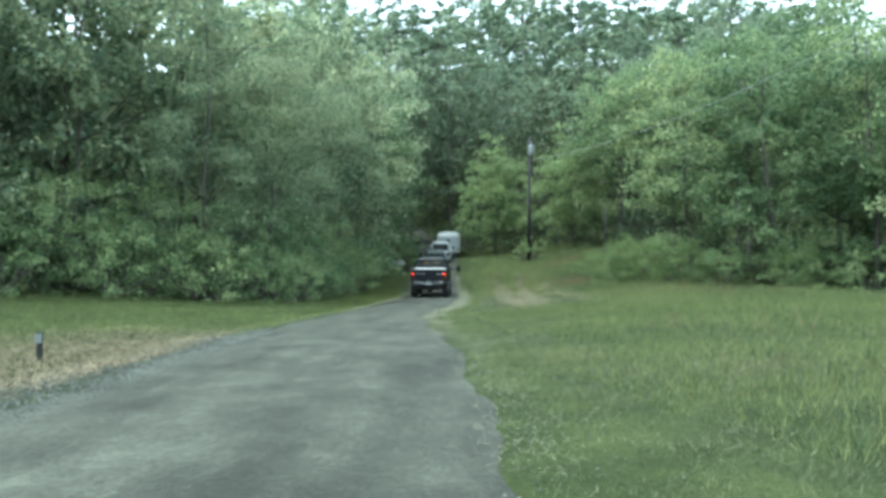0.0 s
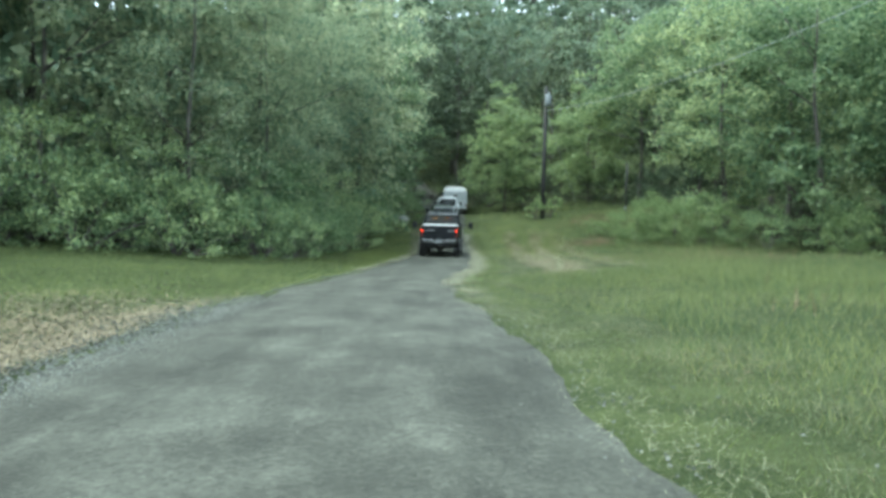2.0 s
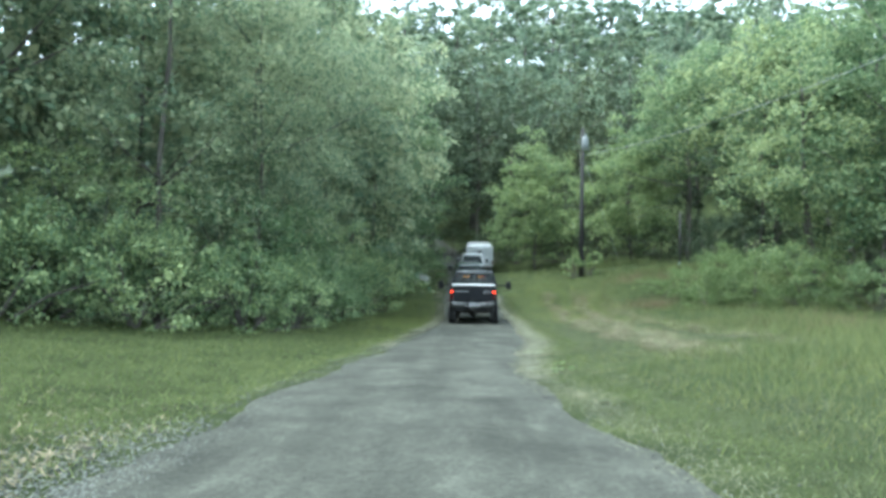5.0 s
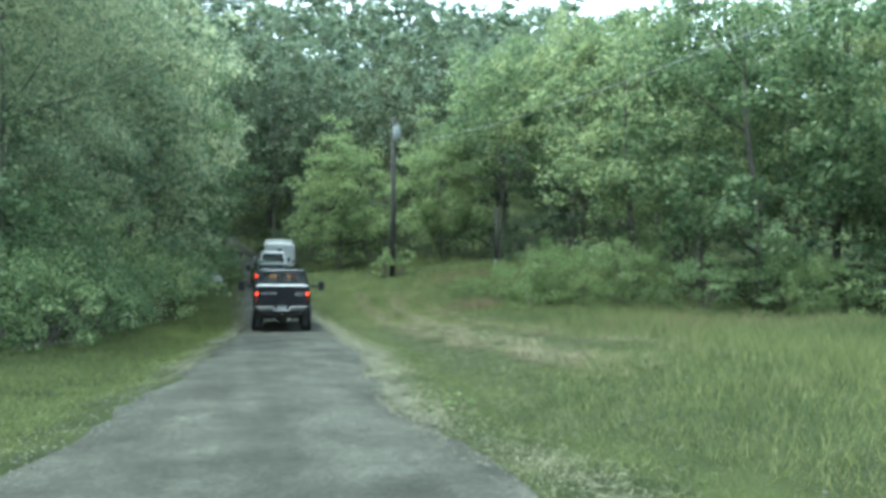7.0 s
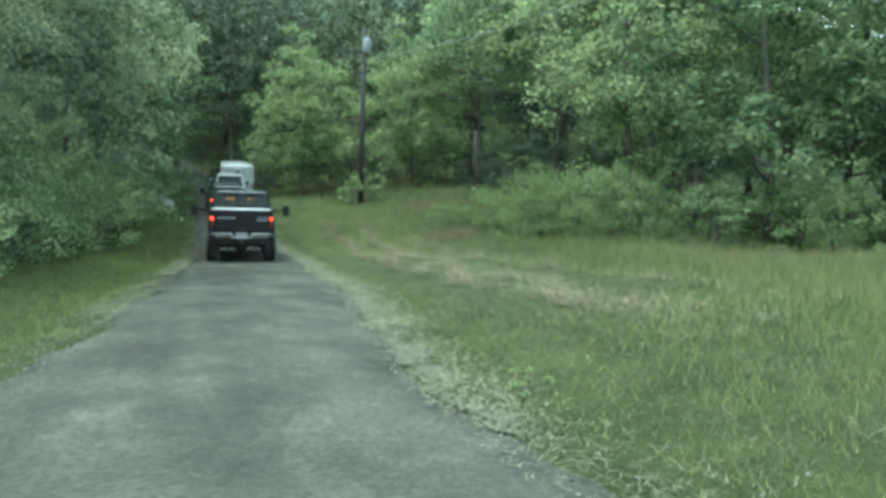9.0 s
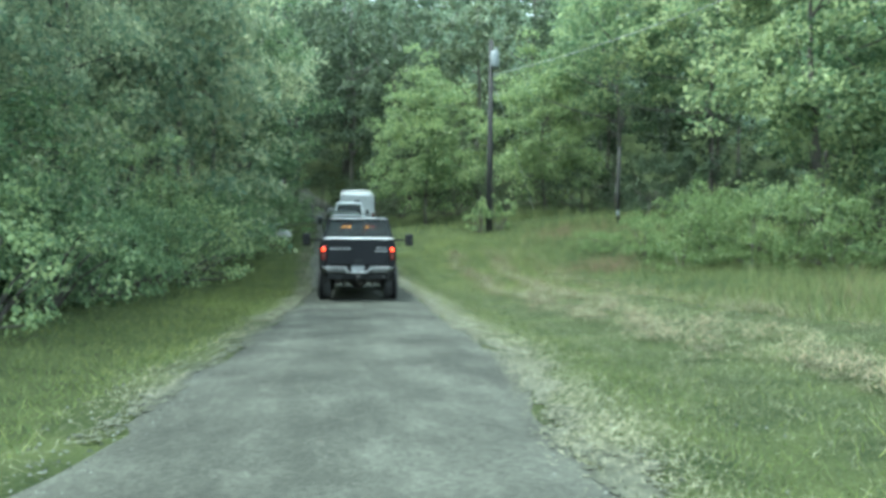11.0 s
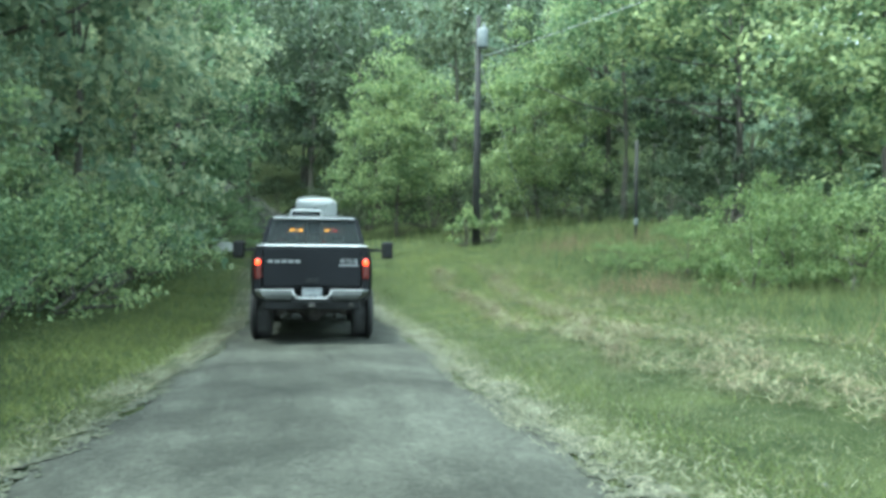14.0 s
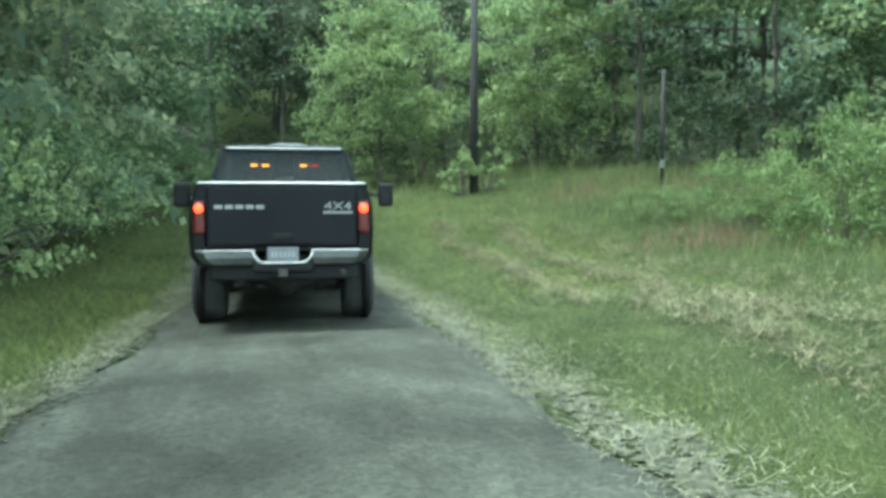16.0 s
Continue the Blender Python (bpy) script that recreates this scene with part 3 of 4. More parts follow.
def shoulder(x, y):
    off = np.abs(x - road_x(y)) - road_half(y)
    left = x < road_x(y)
    near = np.exp(-(off / 0.25) ** 2)
    apron = np.where(left & (y < 6), np.exp(-((off + 0.3) / 0.9) ** 2), np.where(left & (y < 20), 0.3 * np.exp(-(off / 0.4) ** 2), 0))
    return np.clip(near * 0.16 + apron * (0.35 + 0.65 * patchy(x, y, 1.5)) + 0.012, 0, 1) * np.where(off < 1.5, 1, 0)


x, y = scatter(150000, -7, 2, -10, 45, shoulder, 25)
tagged(stones("gravel", x, y, 0.006, 0.020, 26, 0.015), "loose pale gravel on the lane's shoulders", "gravel", kind="stuff")


def apron(x, y):
    """Broken stone spread beside the mouth of the lane."""
    off = road_x(y) - road_half(y) - x
    return np.where(off > -0.6, np.exp(-np.clip(off - 0.2, 0, 9) ** 2 / 1.1), 0) * np.clip((7 - y) / 4, 0, 1) * (0.4 + 0.6 * patchy(x, y, 1.9))


x, y = scatter(75000, -7.2, -3.2, -10, 7, apron, 325)
tagged(stones("crushed_stone", x, y, 0.007, 0.021, 326, 0.012), "grey crushed stone spilling from the lane", "gravel", kind="stuff")


# ---- trees ----
def foliage(seed, rx, z0, z1, clumps, leaves, size, droop=0.15, hollow=0.45, full=0.0):
    """Leaf quads gathered in clumps over an uneven crown of radius rx between z0 and z1. Returns vertices and faces."""
    r = np.random.default_rng(seed)
    d = r.normal(size=(clumps, 3))
    d /= np.linalg.norm(d, axis=1)[:, None]
    swell = 1 + 0.22 * np.sin(3 * np.arctan2(d[:, 1], d[:, 0]) + seed) + 0.18 * np.sin(4 * d[:, 2] + seed * 1.7) + r.normal(0, 0.09, clumps)
    rad = (hollow + (1 - hollow) * r.uniform(0, 1, clumps) ** 0.5) * swell
    hz = (z1 - z0) / 2
    shape = np.where(d[:, 2] < 0, 1.0 + full, 1.0)
    low = np.where(d[:, 2] < 0, np.maximum(1 - d[:, 2] ** 2, 0.04) ** -0.22, 1.0)
    shape = shape * low
    c = np.stack([d[:, 0] * rad * rx * shape, d[:, 1] * rad * rx * shape, (z0 + hz) + d[:, 2] * rad * hz], 1)
    cr = rx * r.uniform(0.14, 0.30, clumps)
    n = clumps * leaves
    which = np.repeat(np.arange(clumps), leaves)
    e = r.normal(size=(n, 3))
    e /= np.linalg.norm(e, axis=1)[:, None]
    e[:, 2] = np.where(e[:, 2] < -0.3, -e[:, 2] * 0.6, e[:, 2])
    p = c[which] + e * (cr[which] * r.uniform(0.55, 1.12, n))[:, None] * np.array([1.05, 1.05, 0.98])
    nrm = e * 0.6 + r.normal(size=(n, 3)) * 0.5 + np.array([0, 0, 0.40])
    nrm /= np.linalg.norm(nrm, axis=1)[:, None]
    u = np.cross(nrm, r.normal(size=(n, 3)))
    u /= np.linalg.norm(u, axis=1)[:, None]
    w = np.cross(nrm, u)
    s = (size * r.uniform(0.55, 1.35, n))[:, None]
    tipdrop = np.zeros((n, 3))
    tipdrop[:, 2] = -droop * s[:, 0]
    v = np.stack([p - u * s * 0.6, p - w * s * 0.38, p + u * s * 0.7 + tipdrop, p + w * s * 0.38], 1).reshape(-1, 3)
    return v, np.arange(4 * n).reshape(-1, 4), c


def wood(seed, height, radius, crown0, centres, forks=6):
    """A tapered, slightly bent trunk with limbs that reach into the crown."""
    r = random.Random(seed)
    bm = bmesh.new()
    lean = (r.uniform(-0.05, 0.05), r.uniform(-0.05, 0.05))
    pts = [(lean[0] * z + 0.10 * math.sin(z * 0.8 + seed), lean[1] * z + 0.10 * math.cos(z * 0.7 + seed), z) for z in np.linspace(-0.3, height * 0.86, 9)]
    tube(pts, [radius * (1.35 if i == 0 else 1 - 0.85 * i / 8.5) for i in range(9)], 9, bm)
    for c in r.sample([tuple(q) for q in centres], min(forks, len(centres))):
        z = max(crown0 * 0.8, min(c[2] - 0.8, height * 0.75)) * r.uniform(0.75, 1.0)
        k = z / height
        start = (lean[0] * z, lean[1] * z, z)
        mid = ((start[0] + c[0]) / 2 + r.uniform(-0.2, 0.2), (start[1] + c[1]) / 2, (z + c[2]) / 2 - 0.15)
        tube([start, mid, c], [radius * (1 - k) * 0.55, radius * 0.26, radius * 0.08], 6, bm)
    return bm


def make_tree(seed, height, spread, crown0, mat, label, clumps=110, leaves=75, size=0.20, girth=0.17):
    tree = new("tree")
    v, f, centres = foliage(seed, spread, crown0, height, clumps, leaves, size)
    part("trunk", wood(seed, height, girth, crown0, centres), M_BARK, tree, smooth=True)
    part_mesh("crown", mesh_of("crown", v, f, mat), tree)
    return tagged(tree, label, "tree")


def make_bush(seed, height, spread, mat, label, clumps=34, leaves=60, size=0.13):
    bush = new("bush")
    v, f, centres = foliage(seed, spread, -0.35, height, clumps, leaves, size, full=0.15)
    bm = bmesh.new()
    r = random.Random(seed)
    for c in r.sample([tuple(q) for q in centres], 9):
        tube([(r.uniform(-0.15, 0.15), r.uniform(-0.15, 0.15), -0.1), (c[0] * 0.5, c[1] * 0.5, c[2] * 0.6), c], [0.03, 0.02, 0.008], 5, bm)
    part("branchwork", bm, M_BARK, bush)
    part_mesh("foliage", mesh_of("foliage", v, f, mat), bush)
    return tagged(bush, label, "bush")


def plant(kinds, spots, group, seed):
    """Sets one plant of the kinds, in turn, at each spot (x, y, height of the plant, spread), each turned and stretched its own way. A kind is used itself first."""
    r = random.Random(seed)
    for i, (px, py, h, s, k) in enumerate(spots):
        ob, h0, s0, used = kinds[k]
        m = Matrix.Translation((px, py, at(px, py) - 0.03)) @ Matrix.Rotation(r.uniform(0, 6.28), 4, "Z") @ Matrix.Diagonal((s / s0, s / s0 * r.uniform(0.9, 1.1), h / h0, 1))
        if used:
            copy_thing(ob, m)
        else:
            ob.matrix_basis = m
            tagged(ob, group=group)
            kinds[k][3] = True


KINDS = {
    "a": [make_tree(1, 12, 3.4, 1.2, M_LEAF, "tall broadleaf tree in full green leaf", 110, 100, 0.165), 12, 3.4, False],
    "b": [make_tree(2, 13, 3.8, 1.4, M_LEAF, "tall broadleaf tree in full green leaf", 110, 100, 0.17), 13, 3.8, False],
    "c": [make_tree(3, 12, 3.4, 0.3, M_LEAF_DARK, "dark green broadleaf tree with leaves to the ground", 115, 92, 0.168, 0.11), 12, 3.4, False],
    "d": [make_tree(4, 14, 3.8, 0.4, M_LEAF_DARK, "tall dark green tree at the wood's edge", 115, 92, 0.178, 0.11), 14, 3.8, False],
    "n": [make_tree(11, 14, 3.8, 0.3, M_LEAF_DARK, "dark green fine-leaved tree at the lane's shaded side", 150, 135, 0.10, 0.11), 14, 3.8, False],
    "y": [make_tree(5, 10, 3.1, 0.1, M_LEAF_LIGHT, "round yellow-green tree near the utility pole", 190, 100, 0.14, 0.10), 10, 3.1, False],
    "e": [make_tree(7, 14, 3.8, 0.5, M_LEAF_DARK, "dark green tree deeper in the wood", 66, 42, 0.32), 14, 3.8, False],
    "f": [make_tree(8, 14, 3.8, 0.8, M_LEAF, "green tree deeper in the wood", 90, 60, 0.25), 14, 3.8, False],
    "k": [make_tree(9, 14, 3.8, 0.5, M_LEAF_SHADE, "forest tree behind the bend, shade in its leaf colour", 84, 60, 0.235), 14, 3.8, False],
    "t": [make_tree(6, 13, 3.6, 5.2, M_LEAF, "tall tree with a bare lower trunk", 100, 70, 0.20, 0.15), 13, 3.6, False],
}
RIGHT = [(14.4, 34.8, 12.6, 3.5, "a"), (17.6, 30.5, 13.5, 4.0, "b"), (21.0, 26.5, 13.5, 4.0, "a"), (24, 21, 14, 4.2, "b"), (18.5, 36, 14, 4, "t"), (22.5, 32, 14.5, 4.2, "b"), (28, 27, 15, 4.5, "a"),
         (10.8, 55, 9.8, 2.9, "y"), (14, 51.8, 12, 3.4, "t"), (17, 47.5, 12.5, 3.6, "t"), (15.5, 57, 13, 3.6, "t"), (20.5, 43, 13.5, 3.8, "t"), (20, 52, 14, 3.8, "t"), (24.5, 47, 14, 4, "b"), (25, 38.5, 14.5, 4, "b"), (30, 34, 15, 4.4, "a"), (29, 43, 15, 4.2, "t")]
plant(KINDS, RIGHT, "trees along the meadow", 31)
YELLOW = [(4.5, 58.6, 10.2, 3.1, "y")]
plant(KINDS, YELLOW, "trees at the bend", 32)
LEFT = [(-10.7, 22.3, 15.5, 4.1, "n"), (-15.4, 20.2, 17, 4.4, "c"), (-20.2, 17.5, 17.5, 4.6, "d"), (-25.2, 14.5, 17, 4.6, "c"), (-13, 26.5, 18, 4.2, "e"), (-18.2, 24.5, 18.5, 4.6, "e"), (-23.5, 22, 18.5, 4.6, "e"),
        (-9.3, 28.2, 12.5, 3.2, "n"), (-8.7, 33.2, 12, 3.1, "n"), (-8.3, 38, 12.2, 3.2, "c"), (-7.6, 43, 12.0, 3.3, "c"), (-6.8, 48, 12.4, 3.4, "d"), (-6.2, 53.5, 13, 3.6, "b"), (-6.4, 60, 14, 3.8, "d"),
        (-13.2, 33, 15, 3.8, "e"), (-12.5, 40, 15, 3.8, "e"), (-11.5, 47, 15, 3.8, "e"), (-11, 55, 15.5, 3.9, "e"), (-29, 10, 15, 4.5, "e"), (-28.5, 18.5, 16, 4.5, "e"), (-21.5, 25.5, 17, 4.4, "e"), (-16.0, 28.5, 17, 4.3, "e"), (-26.5, 11.5, 15, 4.2, "c"), (-33, 14, 16, 4.6, "e"), (-32, 7, 15, 4.4, "c"), (-9.8, 35.6, 13, 3.3, "e"), (-8.6, 45.6, 13, 3.3, "e"), (-8.4, 25.2, 11.5, 2.9, "n")]
plant(KINDS, LEFT, "trees along the lane's shaded side", 33)
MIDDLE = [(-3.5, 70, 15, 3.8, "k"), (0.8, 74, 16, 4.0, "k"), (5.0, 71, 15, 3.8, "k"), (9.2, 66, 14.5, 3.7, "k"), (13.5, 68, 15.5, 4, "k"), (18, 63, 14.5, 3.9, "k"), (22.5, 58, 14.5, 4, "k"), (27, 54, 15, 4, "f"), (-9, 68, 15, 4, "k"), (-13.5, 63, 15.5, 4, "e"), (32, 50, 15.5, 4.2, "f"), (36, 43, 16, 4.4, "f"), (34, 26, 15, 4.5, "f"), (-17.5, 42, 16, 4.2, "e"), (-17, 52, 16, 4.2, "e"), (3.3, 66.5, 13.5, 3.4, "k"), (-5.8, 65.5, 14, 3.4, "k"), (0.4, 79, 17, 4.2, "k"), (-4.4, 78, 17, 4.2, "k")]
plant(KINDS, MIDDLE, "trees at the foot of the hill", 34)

SHRUBS = {
    "g": [make_bush(41, 2.0, 1.6, M_BUSH, "rounded green bush at the meadow's edge", 60, 100, 0.065), 2.0, 1.6, False],
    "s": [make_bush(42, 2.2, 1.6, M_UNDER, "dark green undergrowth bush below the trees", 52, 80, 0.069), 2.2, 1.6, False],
    "u": [make_bush(42, 2.2, 1.6, M_LEAF_SHADE, "forest undergrowth below the trees, shade in its leaf colour", 38, 50, 0.085), 2.2, 1.6, False],
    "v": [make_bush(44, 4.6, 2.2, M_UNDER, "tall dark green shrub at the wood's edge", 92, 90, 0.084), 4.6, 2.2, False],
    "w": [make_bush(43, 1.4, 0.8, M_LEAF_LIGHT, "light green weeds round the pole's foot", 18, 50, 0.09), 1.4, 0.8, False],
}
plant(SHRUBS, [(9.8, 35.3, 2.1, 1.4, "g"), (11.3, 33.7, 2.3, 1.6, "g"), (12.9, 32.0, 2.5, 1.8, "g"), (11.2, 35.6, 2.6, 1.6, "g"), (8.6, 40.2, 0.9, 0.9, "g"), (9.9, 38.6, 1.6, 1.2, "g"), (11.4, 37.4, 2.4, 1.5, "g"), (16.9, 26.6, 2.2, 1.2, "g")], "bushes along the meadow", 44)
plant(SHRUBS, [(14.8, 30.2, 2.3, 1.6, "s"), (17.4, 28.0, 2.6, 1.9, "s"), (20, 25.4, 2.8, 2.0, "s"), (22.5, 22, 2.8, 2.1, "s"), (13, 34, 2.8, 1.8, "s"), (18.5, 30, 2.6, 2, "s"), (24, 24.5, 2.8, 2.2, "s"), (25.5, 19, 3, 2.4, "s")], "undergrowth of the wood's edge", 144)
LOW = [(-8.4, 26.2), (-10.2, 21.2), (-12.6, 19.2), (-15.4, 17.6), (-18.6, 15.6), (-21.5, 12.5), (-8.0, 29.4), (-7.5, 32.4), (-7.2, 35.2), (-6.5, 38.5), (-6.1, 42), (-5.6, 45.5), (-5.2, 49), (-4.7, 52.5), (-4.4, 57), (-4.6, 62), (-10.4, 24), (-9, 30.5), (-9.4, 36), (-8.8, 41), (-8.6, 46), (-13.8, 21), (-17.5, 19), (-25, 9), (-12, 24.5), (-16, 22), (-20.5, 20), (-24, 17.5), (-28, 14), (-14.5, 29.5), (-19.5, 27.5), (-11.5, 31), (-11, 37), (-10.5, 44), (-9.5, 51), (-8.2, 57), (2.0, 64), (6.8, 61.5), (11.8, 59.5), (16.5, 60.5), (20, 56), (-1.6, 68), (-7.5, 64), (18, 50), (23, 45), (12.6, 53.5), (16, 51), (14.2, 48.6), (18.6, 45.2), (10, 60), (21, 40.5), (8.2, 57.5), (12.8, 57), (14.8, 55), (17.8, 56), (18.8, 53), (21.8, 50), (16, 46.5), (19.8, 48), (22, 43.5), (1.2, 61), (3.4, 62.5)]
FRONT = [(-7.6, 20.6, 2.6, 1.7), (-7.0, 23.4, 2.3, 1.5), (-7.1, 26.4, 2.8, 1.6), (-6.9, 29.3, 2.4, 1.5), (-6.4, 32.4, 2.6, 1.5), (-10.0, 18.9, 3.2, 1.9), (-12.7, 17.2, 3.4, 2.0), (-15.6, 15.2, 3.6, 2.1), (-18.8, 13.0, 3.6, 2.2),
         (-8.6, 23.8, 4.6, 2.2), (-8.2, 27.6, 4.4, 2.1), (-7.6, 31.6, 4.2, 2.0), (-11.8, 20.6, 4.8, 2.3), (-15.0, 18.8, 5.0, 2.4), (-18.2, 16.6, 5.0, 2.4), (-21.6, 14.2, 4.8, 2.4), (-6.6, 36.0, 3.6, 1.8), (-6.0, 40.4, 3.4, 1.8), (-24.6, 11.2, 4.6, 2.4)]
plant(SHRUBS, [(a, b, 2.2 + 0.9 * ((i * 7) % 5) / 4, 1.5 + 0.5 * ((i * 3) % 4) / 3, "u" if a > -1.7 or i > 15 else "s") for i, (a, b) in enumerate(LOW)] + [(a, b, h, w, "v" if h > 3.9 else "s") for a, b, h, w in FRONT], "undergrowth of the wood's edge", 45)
r_ = random.Random(47)
weeds = []
for i in range(46):
    wy = r_.uniform(-4, 40)
    weeds.append((float(road_x(wy) + road_half(wy)) + abs(r_.gauss(0.9, 0.7)) + 0.35, wy, r_.uniform(0.14, 0.34), r_.uniform(0.12, 0.26), "w"))
for i in range(18):
    wy = r_.uniform(0, 40)
    weeds.append((float(road_x(wy) - road_half(wy)) - r_.uniform(0.4, 1.8), wy, r_.uniform(0.14, 0.3), r_.uniform(0.12, 0.24), "w"))
SHRUBS["w"][0]["label"] = "low light green broad-leaved weed in the grass"
plant(SHRUBS, weeds, "weeds along the verge", 48)
SHRUBS["p"] = [make_bush(49, 1.4, 0.8, M_LEAF_LIGHT, "light green weeds round the pole's foot", 18, 50, 0.09), 1.4, 0.8, False]
plant(SHRUBS, [(6.95, 49.8, 1.9, 0.85, "p"), (6.0, 50.0, 1.4, 0.7, "p")], "weeds round the pole", 46)


def hillside():
    """The wooded hill behind: round crowns in tiers, row above row, each a tree of its own; larger and coarser further up."""
    r = random.Random(51)
    near, far = [], []
    row = 0
    yy = 79.0
    while yy < 170:
        step = 6.6 if yy < 112 else 9.0
        left, right = -0.26 * yy - 6, 0.46 * yy + 10
        xx = left + (row % 2) * step / 2
        while xx < right:
            spot = (xx + r.uniform(-1.7, 1.7), yy + r.uniform(-1.8, 1.8), r.uniform(10.5, 17.0), r.uniform(3.0, 4.6) * step / 7.4, r.choice("mnq"))
            (near if yy < 112 else far).append(spot)
            xx += step * r.uniform(0.85, 1.15)
        yy += 6.0 if yy < 112 else 8.5
        row += 1
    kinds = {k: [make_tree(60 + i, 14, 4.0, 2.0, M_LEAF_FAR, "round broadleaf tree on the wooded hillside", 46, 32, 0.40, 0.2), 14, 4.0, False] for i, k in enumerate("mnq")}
    plant(kinds, near, "trees on the hillside", 52)
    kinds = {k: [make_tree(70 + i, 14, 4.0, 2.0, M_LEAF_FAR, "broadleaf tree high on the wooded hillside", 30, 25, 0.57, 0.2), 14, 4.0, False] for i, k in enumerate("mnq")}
    plant(kinds, far, "trees on the hillside", 53)


hillside()


def far_wood():
    """The depth of the wood to both sides: many crowns of coarser leaves in one mesh."""
    r = np.random.default_rng(51)
    vs, fs, total = [], [], 0
    spots = []
    for yy in np.arange(-4, 80, 7.0):
        for k in range(3):
            spots.append((-33 - 7 * k + r.uniform(-2, 2) + (6 if yy > 22 else 0) + (5 if yy > 40 else 0), yy + r.uniform(-2, 2)))
            spots.append((34 + 7 * k + r.uniform(-2, 2) + (4 if yy > 40 else 0), yy + r.uniform(-2, 2)))
    for i, (px, py) in enumerate(spots):
        h, s = r.uniform(13, 18), r.uniform(3.8, 5.2)
        v, f, _ = foliage(100 + i, s, h * 0.05, h, 24, 20, 0.80, hollow=0.6)
        v[:, 0] += px
        v[:, 1] += py
        v[:, 2] += at(px, py)
        vs.append(v)
        fs.append(f + total)
        total += len(v)
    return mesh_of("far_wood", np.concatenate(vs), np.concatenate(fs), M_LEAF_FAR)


tagged(new("far_wood", far_wood()), "dense green wood to both sides of the meadow", "woodland", kind="stuff")


# ---- utility pole, wires and post ----
def utility_pole():
    pole = new("utility_pole")
    pole.location = (6.5, 50.0, at(6.5, 50))
    part("shaft", tube([(0, 0, -0.5), (0.02, 0, 4), (0.05, 0, 9.6)], [0.17, 0.15, 0.11], 12), M_POLE, pole, smooth=True)
    can = part("transformer", lathe([(8.15, 0.02), (8.15, 0.21), (8.2, 0.23), (8.9, 0.23), (8.95, 0.20), (9.0, 0.05)], "Z", 18, (0.16, -0.30, 0)), M_TIN, pole, "pale grey steel transformer can", True)
    part("bushing", lathe([(8.98, 0.045), (9.08, 0.06), (9.14, 0.03), (9.22, 0.02)], "Z", 10, (0.20, -0.36, 0)), M_TIN, can)
    part("bracket", box(-0.06, 0.12, -0.2, -0.05, 8.35, 8.42, 0.01), M_STEEL, pole)
    part("insulator", lathe([(7.72, 0.03), (7.78, 0.06), (7.84, 0.03), (7.9, 0.05), (7.95, 0.02)], "Z", 10, (0.18, -0.05, 0)), M_TIN, pole)
    part("guy_guard", tube([(0.5, 0.3, 6.6), (0.08, 0, 7.6)], [0.012, 0.012], 6), M_WIRE, pole)
    return tagged(pole, "weathered timber utility pole carrying a transformer", "utility pole")


utility_pole()


def wire(name, a, b, sag, thick, label, bows=18):
    a, b = Vector(a), Vector(b)
    pts = []
    for i in range(bows + 1):
        u = i / bows
        p = a.lerp(b, u)
        p.z -= sag * 4 * u * (1 - u)
        pts.append(tuple(p))
    ob = new(name)
    part("strand", tube(pts, [thick] * len(pts), 6), M_WIRE, ob)
    return tagged(ob, label, "cable")


pz = at(6.5, 50)
wire("service_wire", (6.66, 49.9, pz + 7.85), (19.5, 10.5, pz + 10.6), 1.4, 0.014, "grey overhead service wire slung from the pole")
wire("guy_wire", (6.62, 50, pz + 7.7), (9.4, 51.5, at(9.4, 51.5)), 0.0, 0.010, "thin steel guy wire bracing the pole")


def marker_post(px, py, h, label):
    post = new("post")
    post.location = (px, py, at(px, py))
    part("shaft", box(-0.035, 0.035, -0.035, 0.035, -0.2, h, 0.008), M_POLE, post)
    part("plate", box(-0.05, 0.05, -0.05, -0.038, h - 0.16, h - 0.02, 0.004), M_TIN, post, "small pale metal plate")
    return tagged(post, label, "post")


marker_post(-6.3, -0.8, 0.45, "short dark wooden marker post in the dry grass")
def boulder(px, py):
    """A low pale lump given a boulder's shape; what the thing is stays unknown."""
    rock = new("boulder")
    rock.location = (px, py, at(px, py) - 0.06)
    bm = bmesh.new()
    bmesh.ops.create_icosphere(bm, subdivisions=3, radius=1.0)
    for v in bm.verts:
        k = 1 + 0.22 * noise.noise(v.co * 1.7) + 0.08 * noise.noise(v.co * 4.3)
        v.co = Vector((v.co.x * 0.48 * k, v.co.y * 0.34 * k, max(v.co.z, -0.2) * 0.40 * k))
    part("rock", bm, M_PALE_LUMP, rock, smooth=True)
    return tagged(rock, "low pale unidentified lump at the lane's edge", "boulder")


# added for an unidentified pale thing; the boulder shape is assumed
boulder(-3.75, 51.6)
service = new("service_post")
service.location = (11.5, 45.4, at(11.5, 45.4))
part("shaft", tube([(0, 0, -0.3), (0, 0, 1.8), (0.03, 0, 3.7)], [0.08, 0.07, 0.06], 10), M_POLE, service, smooth=True)
part("meter_box", box(-0.13, 0.0, -0.18, -0.08, 0.55, 0.80, 0.015), M_TIN, service, "pale grey steel meter box")
tagged(service, "slim grey service post with a pale box", "post")


